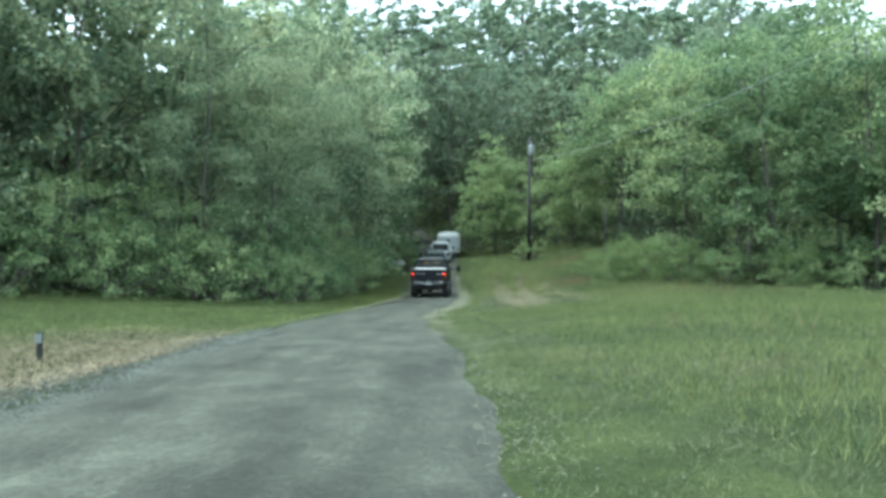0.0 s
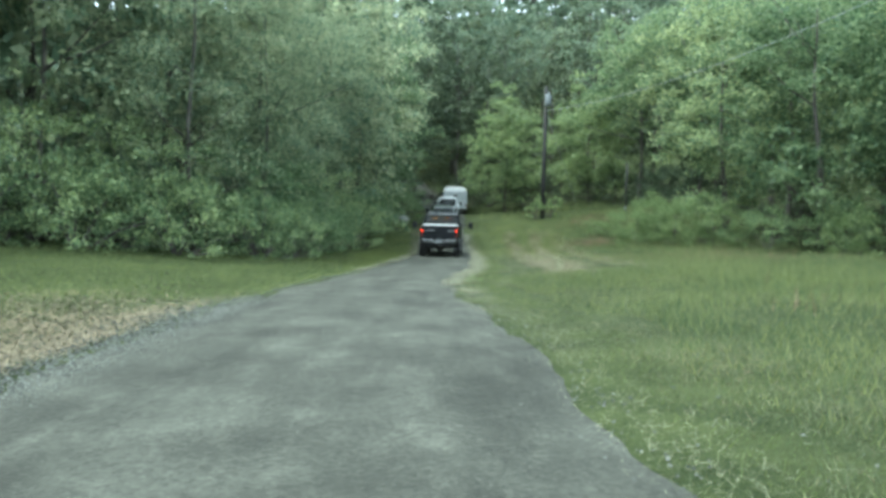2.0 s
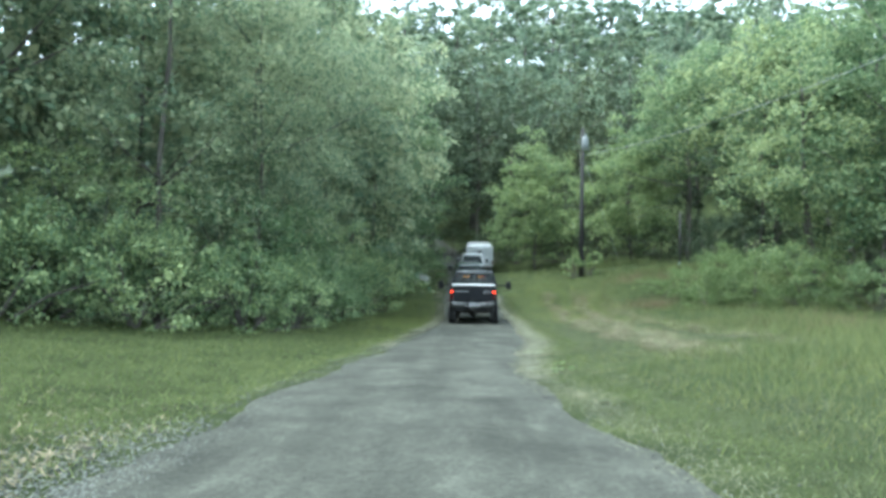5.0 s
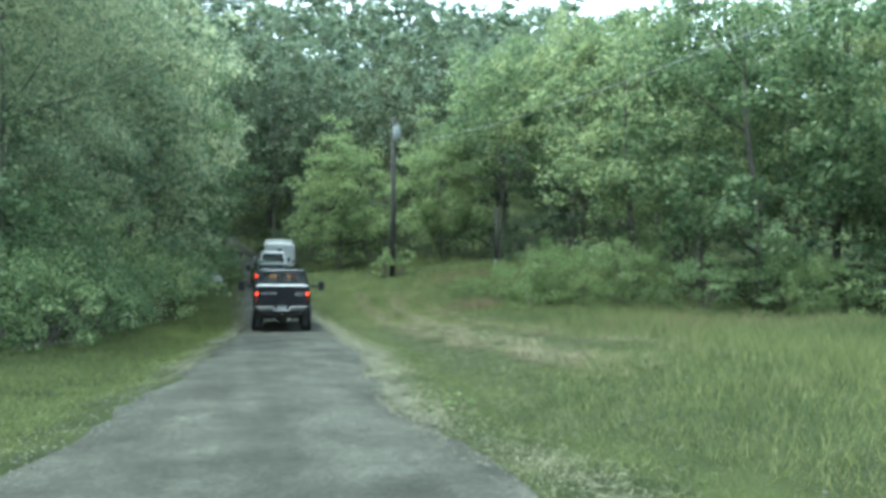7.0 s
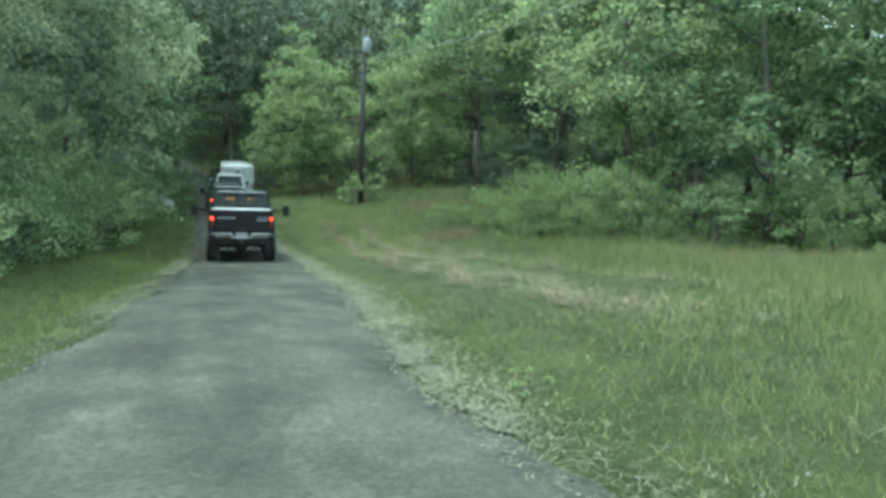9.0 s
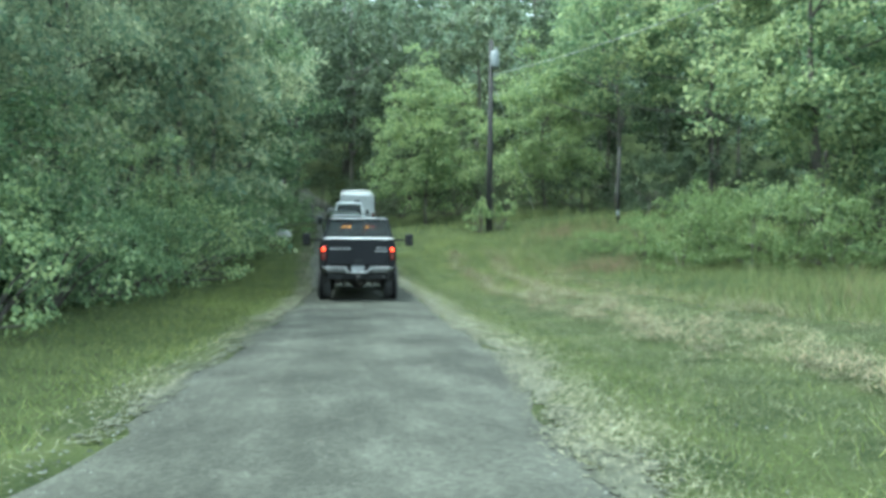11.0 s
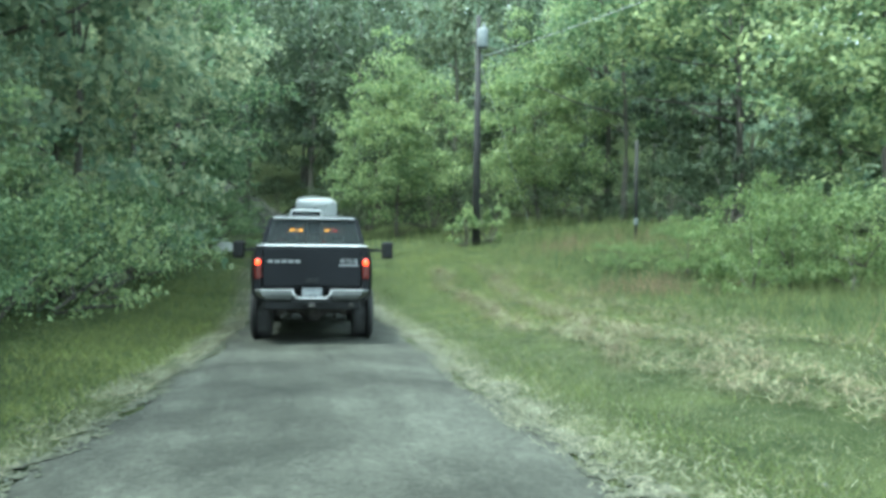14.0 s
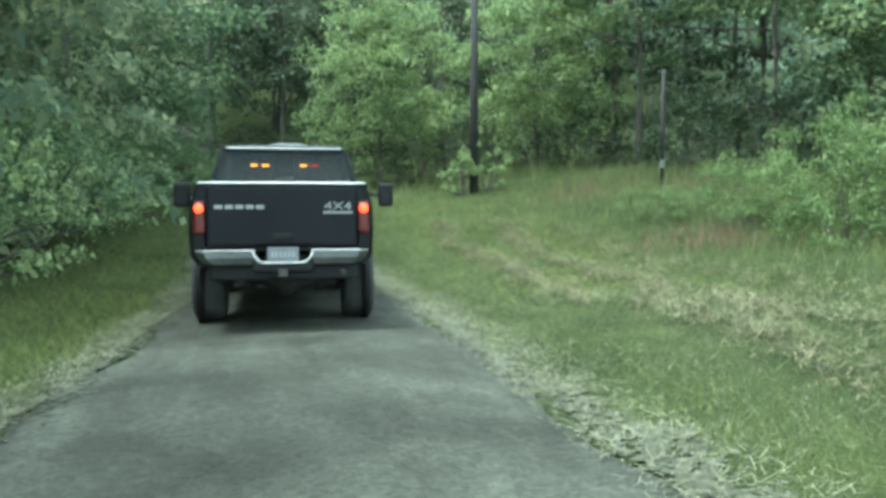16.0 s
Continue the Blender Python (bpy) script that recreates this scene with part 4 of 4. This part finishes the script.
# ---- the convoy ----
def wheel(name, parent, x, y, r, w, side):
    """A tyre with tread blocks and a rim; side: 1 for the right, -1 for the left."""
    tyre = lathe([(-w / 2, r * 0.62), (-w / 2, r * 0.86), (-w * 0.42, r * 0.97), (-w * 0.2, r), (w * 0.2, r), (w * 0.42, r * 0.97), (w / 2, r * 0.86), (w / 2, r * 0.62)], "X", 28)
    hub = new(name)
    hub.parent = parent
    hub.location = (x, y, r)
    part("tyre", tyre, M_RUBBER, hub, smooth=True)
    part("rim", lathe([(side * w * 0.1, r * 0.60), (side * w * 0.40, r * 0.62), (side * w * 0.34, r * 0.5), (side * w * 0.2, r * 0.4), (side * w * 0.3, r * 0.2), (side * w * 0.34, 0.02)], "X", 20), M_CHROME, hub, smooth=True)
    return hub


def tail_light(parent, x0, x1, y, z0, z1, mat, name="tail_light"):
    lamp = part(name, box(x0, x1, y - 0.02, y + 0.10, z0, z1, 0.012), M_REDDIM, parent, "red tail light")
    part("lens", box(x0 + 0.012, x1 - 0.012, y - 0.028, y - 0.015, z0 + (z1 - z0) * 0.55, z0 + (z1 - z0) * 0.88, 0.004), mat, lamp, "lit red lens")
    return lamp


def mirror(parent, x, y, z, side, mat=None):
    arm = part("door_mirror", box(min(x, x + side * 0.16), max(x, x + side * 0.16), y - 0.05, y + 0.05, z + 0.1, z + 0.14, 0.01), M_PLASTIC, parent)
    part("housing", box(min(x + side * 0.11, x + side * 0.34), max(x + side * 0.11, x + side * 0.34), y - 0.07, y + 0.10, z - 0.05, z + 0.30, 0.045), mat or M_PLASTIC, arm)
    part("glass", box(min(x + side * 0.145, x + side * 0.295), max(x + side * 0.145, x + side * 0.295), y - 0.078, y - 0.071, z - 0.01, z + 0.26, 0.02), M_PLASTIC, arm)
    return arm


def word(text, size, thick, mat, parent, m, name="lettering"):
    curve = bpy.data.curves.new(name, "FONT")
    curve.body, curve.size, curve.extrude = text, size, thick
    ob = bpy.data.objects.new(name, curve)
    scene.collection.objects.link(ob)
    me = bpy.data.meshes.new_from_object(ob.evaluated_get(bpy.context.evaluated_depsgraph_get()))
    bpy.data.objects.remove(ob)
    me.materials.clear()
    me.materials.append(mat)
    made = new(name, me)
    made.parent = parent
    made.matrix_local = m
    return made


def pickup():
    """Origin on the ground below the rear axle, front towards +y."""
    t = new("pickup_truck")
    tail = -1.22
    # cargo bed: two side panels, front wall, floor
    for s in (-1, 1):
        bm = loft([[(s * (w + d), y, z) for y, d in ((tail, -0.05), (tail + 0.08, 0.0), (0.95, 0.0), (0.95, -0.13), (tail, -0.16))] for w, z in ((0.88, 0.56), (0.945, 0.66), (0.96, 0.95), (0.945, 1.20), (0.915, 1.32), (0.885, 1.38))])
        part("bed_side", bm, M_PAINT, t)
        part("wheel_arch", lathe([(s * 0.90, 0.50), (s * 0.975, 0.51), (s * 0.99, 0.47), (s * 0.99, 0.44), (s * 0.90, 0.43)], "X", 28, (0, 0, 0.30)), M_PLASTIC, t, smooth=True)
        part("bed_rail", box(min(s * 0.76, s * 0.895), max(s * 0.76, s * 0.895), tail + 0.02, 0.94, 1.37, 1.405, 0.012), M_PLASTIC, t)
    part("bed_floor", box(-0.80, 0.80, tail + 0.05, 0.92, 0.70, 0.76, 0.01), M_PAINT, t)
    part("bed_front", box(-0.82, 0.82, 0.86, 0.93, 0.76, 1.38, 0.01), M_PAINT, t)
    # the cover's pale colour includes the sky it reflects
    part("bed_cover", loft([ring(0.86, tail + 0.0, 0.90, 1.406, 0.06), ring(0.875, tail - 0.012, 0.91, 1.413, 0.06), ring(0.86, tail + 0.01, 0.90, 1.424, 0.06), ring(0.70, tail + 0.2, 0.82, 1.434, 0.06)]), M_PALE_SHEEN, t, "bed cover with sky reflection in its pale colour")
    # tailgate with a recessed panel and handle
    gate = part("tailgate", box(-0.775, 0.775, tail - 0.035, tail + 0.03, 0.76, 1.38, 0.03), M_PAINT, t)
    part("cap", box(-0.76, 0.76, tail - 0.04, tail + 0.04, 1.380, 1.392, 0.004), M_PLASTIC, gate, "thin black cap along the top edge")
    part("handle", box(-0.10, 0.10, tail - 0.046, tail - 0.033, 0.83, 0.89, 0.012), M_PLASTIC, gate)
    for i in range(5):
        part("emblem_bar", box(-0.69 + 0.105 * i, -0.69 + 0.105 * i + 0.082, tail - 0.040, tail - 0.034, 1.145, 1.185, 0.002), M_LETTER, gate, "silver emblem bar")
    word("4X4", 0.12, 0.003, M_LETTER, gate, Matrix.Translation((0.43, tail - 0.039, 1.135)) @ Matrix.Rotation(radians(90), 4, "X") @ Matrix.Diagonal((1.4, 1, 1, 1)))
    part("emblem_underline", box(0.42, 0.73, tail - 0.040, tail - 0.034, 1.095, 1.118, 0.002), M_LETTER, gate)
    for s in (-1, 1):
        lamp = part("tail_light", box(min(s * 0.785, s * 0.905), max(s * 0.785, s * 0.905), tail - 0.03, tail + 0.09, 0.88, 1.23, 0.035), M_REDDIM, t, "tall dark red tail light")
        part("lens", lathe([(-0.018, 0.012), (-0.014, 0.034), (-0.006, 0.046), (0.02, 0.05)], "Y", 18, (s * 0.845, tail - 0.026, 1.15)), M_RED, lamp, "lit orange-red lens", True)
    # bumper in two bright halves, bevelled towards the wheels, with a thin lip that dips below the plate
    for s in (-1, 1):
        half = loft([[(s * x, y, z) for x, y, z in ((0.30 + k, tail - 0.13 + d, z0), (w, tail - 0.13 + d, z0), (w + 0.10, tail - 0.03 + d, z0 + 0.012), (w + 0.115, tail + 0.07, z0 + 0.012), (0.30 + k, tail - 0.01, z0))] for z0, k, w, d in ((0.555, 0.05, 0.66, 0.05), (0.575, 0.02, 0.71, 0.012), (0.64, 0.0, 0.775, 0.0), (0.695, -0.01, 0.79, 0.0), (0.712, -0.012, 0.785, 0.015))])
        part("bumper_end", half, M_CHROME, t, "dull chrome bumper half")
        # the glint on the chrome's top edge is modelled as a pale strip
        part("bumper_trim", box(min(s * 0.29, s * 0.80), max(s * 0.29, s * 0.80), tail - 0.134, tail - 0.02, 0.708, 0.720, 0.004), M_PALE_SHEEN, t, "painted highlight along the bumper's top")
    part("bumper_lip", tube([(-0.31, tail - 0.125, 0.70), (-0.26, tail - 0.125, 0.615), (-0.20, tail - 0.125, 0.588), (0.20, tail - 0.125, 0.588), (0.26, tail - 0.125, 0.615), (0.31, tail - 0.125, 0.70)], [0.011] * 6, 8), M_PALE_SHEEN, t, "thin bright lip below the plate", True)
    part("bumper_step", box(-0.30, 0.30, tail - 0.115, tail, 0.50, 0.58, 0.012), M_PLASTIC, t)
    plate = part("number_plate", box(-0.16, 0.16, tail - 0.075, tail - 0.06, 0.60, 0.745, 0.006), M_PLATE, t, "pale number plate")
    for i in range(6):
        part("plate_bar", box(-0.12 + 0.042 * i, -0.12 + 0.042 * i + 0.026, tail - 0.079, tail - 0.074, 0.64, 0.70), M_WIRE, plate)
    part("valance", box(-0.76, 0.76, tail + 0.0, tail + 0.10, 0.40, 0.60, 0.03), M_PLASTIC, t)
    part("hitch", box(-0.05, 0.05, tail - 0.12, tail + 0.5, 0.44, 0.52, 0.008), M_STEEL, t)
    part("tow_ball", lathe([(0.52, 0.015), (0.55, 0.02), (0.56, 0.034), (0.60, 0.034), (0.62, 0.012)], "Z", 12, (0, tail - 0.09, 0)), M_STEEL, t, smooth=True)
    # running gear
    part("axle", lathe([(-0.72, 0.048), (-0.26, 0.055), (-0.18, 0.10), (-0.07, 0.19), (0.07, 0.19), (0.18, 0.10), (0.26, 0.055), (0.72, 0.048)], "X", 18, (0, 0, 0.465)), M_STEEL, t, smooth=True)
    part("front_axle", lathe([(-0.70, 0.045), (0.10, 0.05), (0.2, 0.13), (0.34, 0.13), (0.44, 0.05), (0.70, 0.045)], "X", 14, (0, 3.55, 0.42)), M_STEEL, t, smooth=True)
    for s in (-1, 1):
        part("frame_rail", box(min(s * 0.40, s * 0.48), max(s * 0.40, s * 0.48), tail + 0.05, 4.2, 0.50, 0.66, 0.01), M_STEEL, t)
        part("leaf_spring", tube([(s * 0.52, -0.75, 0.58), (s * 0.52, 0, 0.36), (s * 0.52, 0.75, 0.58)], [0.03, 0.045, 0.03], 6), M_STEEL, t)
        part("spring_plate", box(min(s * 0.45, s * 0.60), max(s * 0.45, s * 0.60), -0.10, 0.10, 0.22, 0.36, 0.02), M_STEEL, t)
        part("shock_absorber", tube([(s * 0.38, 0.1, 0.17), (s * 0.34, 0.25, 0.66)], [0.035, 0.03], 8), M_STEEL, t)
    part("exhaust", tube([(0.62, tail - 0.02, 0.47), (0.58, -0.5, 0.50), (0.45, 1.5, 0.50)], [0.04, 0.04, 0.04], 10), M_STEEL, t, smooth=True)
    part("spare_tyre", lathe([(0.47, 0.16), (0.47, 0.33), (0.52, 0.37), (0.60, 0.37), (0.66, 0.33), (0.66, 0.16)], "Z", 24, (0, -0.72, 0)), M_RUBBER, t, smooth=True)
    part("fuel_tank", box(-0.38, -0.12, 0.5, 1.6, 0.42, 0.62, 0.04), M_PLASTIC, t)
    for s in (-1, 1):
        wheel("rear_wheel", t, s * 0.855, 0, 0.44, 0.36, s)
        wheel("front_wheel", t, s * 0.88, 3.55, 0.44, 0.36, s)
    # cab: open shell with pillars, roof and glass
    b = 1.0
    part("cab_body", loft([ring(0.90, b, 4.75, 0.52, 0.12), ring(0.98, b, 4.80, 0.66, 0.12), ring(1.0, b, 4.82, 0.98, 0.12), ring(0.97, b, 4.80, 1.20, 0.12), ring(0.97, b, 4.70, 1.27, 0.12)]), M_PAINT, t, smooth=False)
    part("bonnet", loft([ring(0.92, 3.0, 4.72, 1.26, 0.1), ring(0.80, 3.0, 4.55, 1.38, 0.1), ring(0.66, 3.05, 4.4, 1.41, 0.1)]), M_PAINT, t)
    zr, yb, yt = 1.93, b + 0.02, b + 0.16
    part("rear_sill", slab([(-0.97, yb, 1.26), (0.97, yb, 1.26), (0.96, yb + 0.02, 1.40), (-0.96, yb + 0.02, 1.40)], 0.05), M_PAINT, t)
    for s in (-1, 1):
        part("rear_pillar", slab([(s * 0.90, yb + 0.02, 1.38), (s * 0.98, yb + 0.03, 1.38), (s * 0.83, yt, zr), (s * 0.77, yt, zr)][::s], 0.06), M_PAINT, t)
        part("side_panel", slab([(s * 0.98, yb + 0.02, 1.26), (s * 0.98, 1.55, 1.26), (s * 0.82, 1.55, zr), (s * 0.82, yt, zr)][::s], 0.05), M_PAINT, t)
        part("side_window", slab([(s * 0.975, 1.55, 1.28), (s * 0.975, 2.85, 1.28), (s * 0.815, 2.45, zr), (s * 0.815, 1.55, zr)][::s], 0.008), M_GLASS, t)
        part("front_pillar", tube([(s * 0.96, 2.98, 1.27), (s * 0.80, 2.48, zr)], [0.045, 0.04], 6), M_PAINT, t)
        mirror(t, s * 1.27, 2.45, 1.24, s)
        part("mirror_mount", box(min(s * 0.9, s * 1.30), max(s * 0.9, s * 1.30), 2.41, 2.49, 1.34, 1.40, 0.01), M_PLASTIC, t)
    part("roof", loft([ring(0.83, yt - 0.02, 2.52, zr - 0.02, 0.16), ring(0.83, yt - 0.03, 2.54, zr + 0.02, 0.16), ring(0.77, yt + 0.02, 2.48, zr + 0.065, 0.16), ring(0.56, yt + 0.2, 2.3, zr + 0.085, 0.14)]), M_PAINT, t, smooth=True)
    # a pale strip stands for the highlight on the roof's rear edge
    part("drip_rail", box(-0.75, 0.75, yt - 0.055, yt - 0.025, zr + 0.012, zr + 0.034, 0.006), M_PALE_SHEEN, t, "painted highlight along the roof's edge")
    rear = part("rear_window", slab([(-0.91, yb + 0.03, 1.40), (0.91, yb + 0.03, 1.40), (0.78, yt + 0.01, zr - 0.01), (-0.78, yt + 0.01, zr - 0.01)], 0.006), M_GLASS, t, "tinted rear window")
    for s in (-0.14, 0.14):
        part("divider", slab([(s - 0.012, yb + 0.022, 1.40), (s + 0.012, yb + 0.022, 1.40), (s + 0.012, yt, zr - 0.01), (s - 0.012, yt, zr - 0.01)], 0.01), M_PLASTIC, rear)
    part("windscreen", slab([(-0.92, 3.0, 1.28), (0.92, 3.0, 1.28), (0.78, 2.5, zr), (-0.78, 2.5, zr)][::-1], 0.008), M_GLASS, t)
    # warning lights behind the glass
    for i, sx in enumerate((-0.40, -0.25, 0.25, 0.40)):
        lamp = part("warning_light", box(sx - 0.055, sx + 0.055, yt + 0.06, yt + 0.12, 1.71, 1.755, 0.008), M_PLASTIC, t)
        part("lens", box(sx - 0.045, sx + 0.045, yt + 0.050, yt + 0.06, 1.715, 1.750, 0.004), M_RED if i == 3 else M_AMBER, lamp, "lit amber warning lens" if i < 3 else "lit red warning lens")
    for s in (-0.45, 0.45):
        seat = part("seat", box(s - 0.25, s + 0.25, 1.65, 1.80, 0.95, 1.52, 0.05), M_PLASTIC, t)
        part("headrest", box(s - 0.13, s + 0.13, 1.64, 1.74, 1.53, 1.68, 0.04), M_PLASTIC, seat)
    part("rear_view_mirror", box(-0.12, 0.12, 2.42, 2.45, 1.66, 1.73, 0.015), M_PLASTIC, t)
    for ob in t.children:
        if "wheel" not in ob.name or "arch" in ob.name:
            if "axle" not in ob.name:
                ob.location.z += 0.16
    return tagged(t, "black four-wheel-drive pickup truck with lit tail lights", "pickup truck")


def estate(mat, label, name, width, height, length, lit):
    """A five-door car seen from behind. Origin on the ground below its tail, front towards +y."""
    c = new(name)
    hw, belt = width / 2, height * 0.60
    part("body", loft([ring(hw - 0.10, 0.05, length - 0.05, 0.24, 0.18), ring(hw - 0.02, 0.0, length, 0.42, 0.2), ring(hw, 0.02, length - 0.02, 0.70, 0.2), ring(hw - 0.02, 0.06, length - 0.1, belt, 0.2), ring(hw - 0.06, 0.08, length - 0.3, belt + 0.04, 0.2)]), mat, c, smooth=False)
    roof0, roof1, top = 0.42, length * 0.56, height
    part("roof", loft([ring(hw - 0.20, roof0 - 0.10, roof1, top - 0.07, 0.15), ring(hw - 0.20, roof0 - 0.08, roof1, top - 0.03, 0.15), ring(hw - 0.30, roof0, roof1 - 0.1, top, 0.15)]), mat, c, smooth=True)
    part("rear_window", slab([(-hw + 0.16, 0.12, belt + 0.05), (hw - 0.16, 0.12, belt + 0.05), (hw - 0.28, roof0 - 0.06, top - 0.08), (-hw + 0.28, roof0 - 0.06, top - 0.08)], 0.008), M_GLASS, c, "tinted rear window")
    part("windscreen", slab([(-hw + 0.12, length * 0.70, belt + 0.03), (hw - 0.12, length * 0.70, belt + 0.03), (hw - 0.26, roof1 - 0.02, top - 0.07), (-hw + 0.26, roof1 - 0.02, top - 0.07)][::-1], 0.008), M_GLASS, c)
    for s in (-1, 1):
        part("rear_pillar", tube([(s * (hw - 0.10), 0.12, belt), (s * (hw - 0.23), roof0 - 0.04, top - 0.05)], [0.06, 0.045], 6), mat, c)
        part("middle_pillar", tube([(s * (hw - 0.07), length * 0.40, belt), (s * (hw - 0.22), length * 0.40, top - 0.05)], [0.04, 0.035], 6), mat, c)
        part("front_pillar", tube([(s * (hw - 0.09), length * 0.71, belt), (s * (hw - 0.24), roof1, top - 0.05)], [0.045, 0.035], 6), mat, c)
        part("side_window", slab([(s * (hw - 0.065), 0.30, belt + 0.03), (s * (hw - 0.065), length * 0.68, belt + 0.03), (s * (hw - 0.215), roof1 - 0.05, top - 0.07), (s * (hw - 0.215), roof0 + 0.05, top - 0.07)][::s], 0.008), M_GLASS, c)
        lamp = part("tail_light", box(min(s * (hw - 0.20), s * (hw - 0.04)), max(s * (hw - 0.20), s * (hw - 0.04)), -0.015, 0.12, 0.68, 0.92, 0.02), M_REDDIM, c, "red tail light")
        part("lens", box(min(s * (hw - 0.18), s * (hw - 0.06)), max(s * (hw - 0.18), s * (hw - 0.06)), -0.024, -0.012, 0.76, 0.88, 0.005), M_RED if lit else M_REDDIM, lamp)
        mirror(c, s * (hw - 0.06), length * 0.66, belt - 0.02, s, mat)
        wheel("rear_wheel", c, s * (hw - 0.12), 0.85, 0.33, 0.20, s)
        wheel("front_wheel", c, s * (hw - 0.12), length - 0.9, 0.33, 0.20, s)
    part("bumper", box(-hw + 0.06, hw - 0.06, -0.05, 0.10, 0.36, 0.54, 0.04), M_PLASTIC if lit else mat, c)
    plate = part("number_plate", box(-0.16, 0.16, -0.018, 0.02, 0.72, 0.86, 0.005), M_PLATE, c)
    part("plate_bar", box(-0.11, 0.11, -0.022, -0.017, 0.77, 0.81), M_WIRE, plate)
    part("wiper", tube([(0.05, 0.10, belt + 0.06), (-0.30, 0.14, belt + 0.12)], [0.012, 0.008], 6), M_PLASTIC, c)
    part("tailgate_handle", box(-0.13, 0.13, -0.016, 0.02, 0.90, 0.94, 0.008), M_CHROME, c)
    return tagged(c, label, "car")


def box_van():
    """A white step van. Origin on the ground below its tail, front towards +y."""
    v = new("box_van")
    part("body", loft([ring(0.98, 0, 4.2, 0.55, 0.08), ring(1.03, 0, 4.2, 0.62, 0.08), ring(1.03, 0, 4.2, 2.10, 0.10), ring(1.00, 0.02, 4.18, 2.20, 0.10), ring(0.90, 0.05, 4.15, 2.27, 0.10), ring(0.60, 0.10, 4.1, 2.33, 0.10), ring(0.25, 0.14, 4.05, 2.35, 0.10)]), M_WHITE, v)
    part("cab", loft([ring(0.96, 4.2, 5.5, 0.50, 0.1), ring(1.0, 4.2, 5.6, 0.9, 0.1), ring(0.97, 4.2, 5.3, 1.35, 0.1), ring(0.86, 4.2, 4.9, 1.98, 0.1)]), M_WHITE, v)
    for s in (-1, 1):
        part("corner_post", box(min(s * 0.97, s * 1.035), max(s * 0.97, s * 1.035), -0.02, 0.05, 0.62, 2.12, 0.02), M_WHITE, v)
        tail_light(v, min(s * 0.90, s * 1.0), max(s * 0.90, s * 1.0), -0.01, 0.75, 1.0, M_REDDIM)
        part("marker_light", box(min(s * 0.80, s * 0.92), max(s * 0.80, s * 0.92), -0.02, 0.02, 2.14, 2.19, 0.006), M_REDDIM, v)
        mirror(v, s * 0.98, 4.95, 1.40, s)
        wheel("rear_wheel", v, s * 0.84, 1.2, 0.38, 0.26, s)
        wheel("front_wheel", v, s * 0.86, 4.7, 0.38, 0.24, s)
        part("side_rail", box(min(s * 1.025, s * 1.05), max(s * 1.025, s * 1.05), 0.1, 4.1, 1.0, 1.06, 0.008), M_CHROME, v)
    part("step_bumper", box(-0.95, 0.95, -0.22, 0.02, 0.45, 0.56, 0.02), M_STEEL, v)
    door = part("rear_door", box(-0.42, 0.46, -0.035, -0.004, 0.66, 2.06, 0.012), M_WHITE, v)
    part("window", box(-0.17, 0.15, -0.046, -0.034, 1.38, 1.84, 0.02), M_PLASTIC, door, "narrow dark door window")
    for z in (0.85, 1.4, 1.9):
        part("hinge", box(0.44, 0.50, -0.045, -0.02, z, z + 0.08, 0.006), M_CHROME, door)
    part("door_handle", box(0.03, 0.06, -0.055, -0.03, 1.25, 1.45, 0.006), M_CHROME, v)
    return tagged(v, "tall white box van with one dark rear window", "van")


def park(ob, x, y, turn, group="vehicles in the convoy"):
    slope = math.atan((at(road_x(y + 3), y + 3.5) - at(road_x(y), y)) / 3.5)
    ob.matrix_basis = Matrix.Translation((x, y, at(float(road_x(y)), y) + 0.03)) @ Matrix.Rotation(radians(turn), 4, "Z") @ Matrix.Rotation(slope, 4, "X")
    return tagged(ob, group=group)


park(pickup(), -1.02, 31.75, -3)
park(estate(M_GREEN_PAINT, "dark green estate car with a lit tail light", "estate_car", 1.72, 1.45, 4.5, True), -0.8, 45.6, 2)
park(estate(M_WHITE, "small white five-door car with a dark rear window", "hatchback", 1.68, 1.62, 4.0, False), -0.45, 51.4, -2)
van = park(box_van(), 0.25, 57.2, -2)
van.scale = (0.95, 0.95, 0.88)
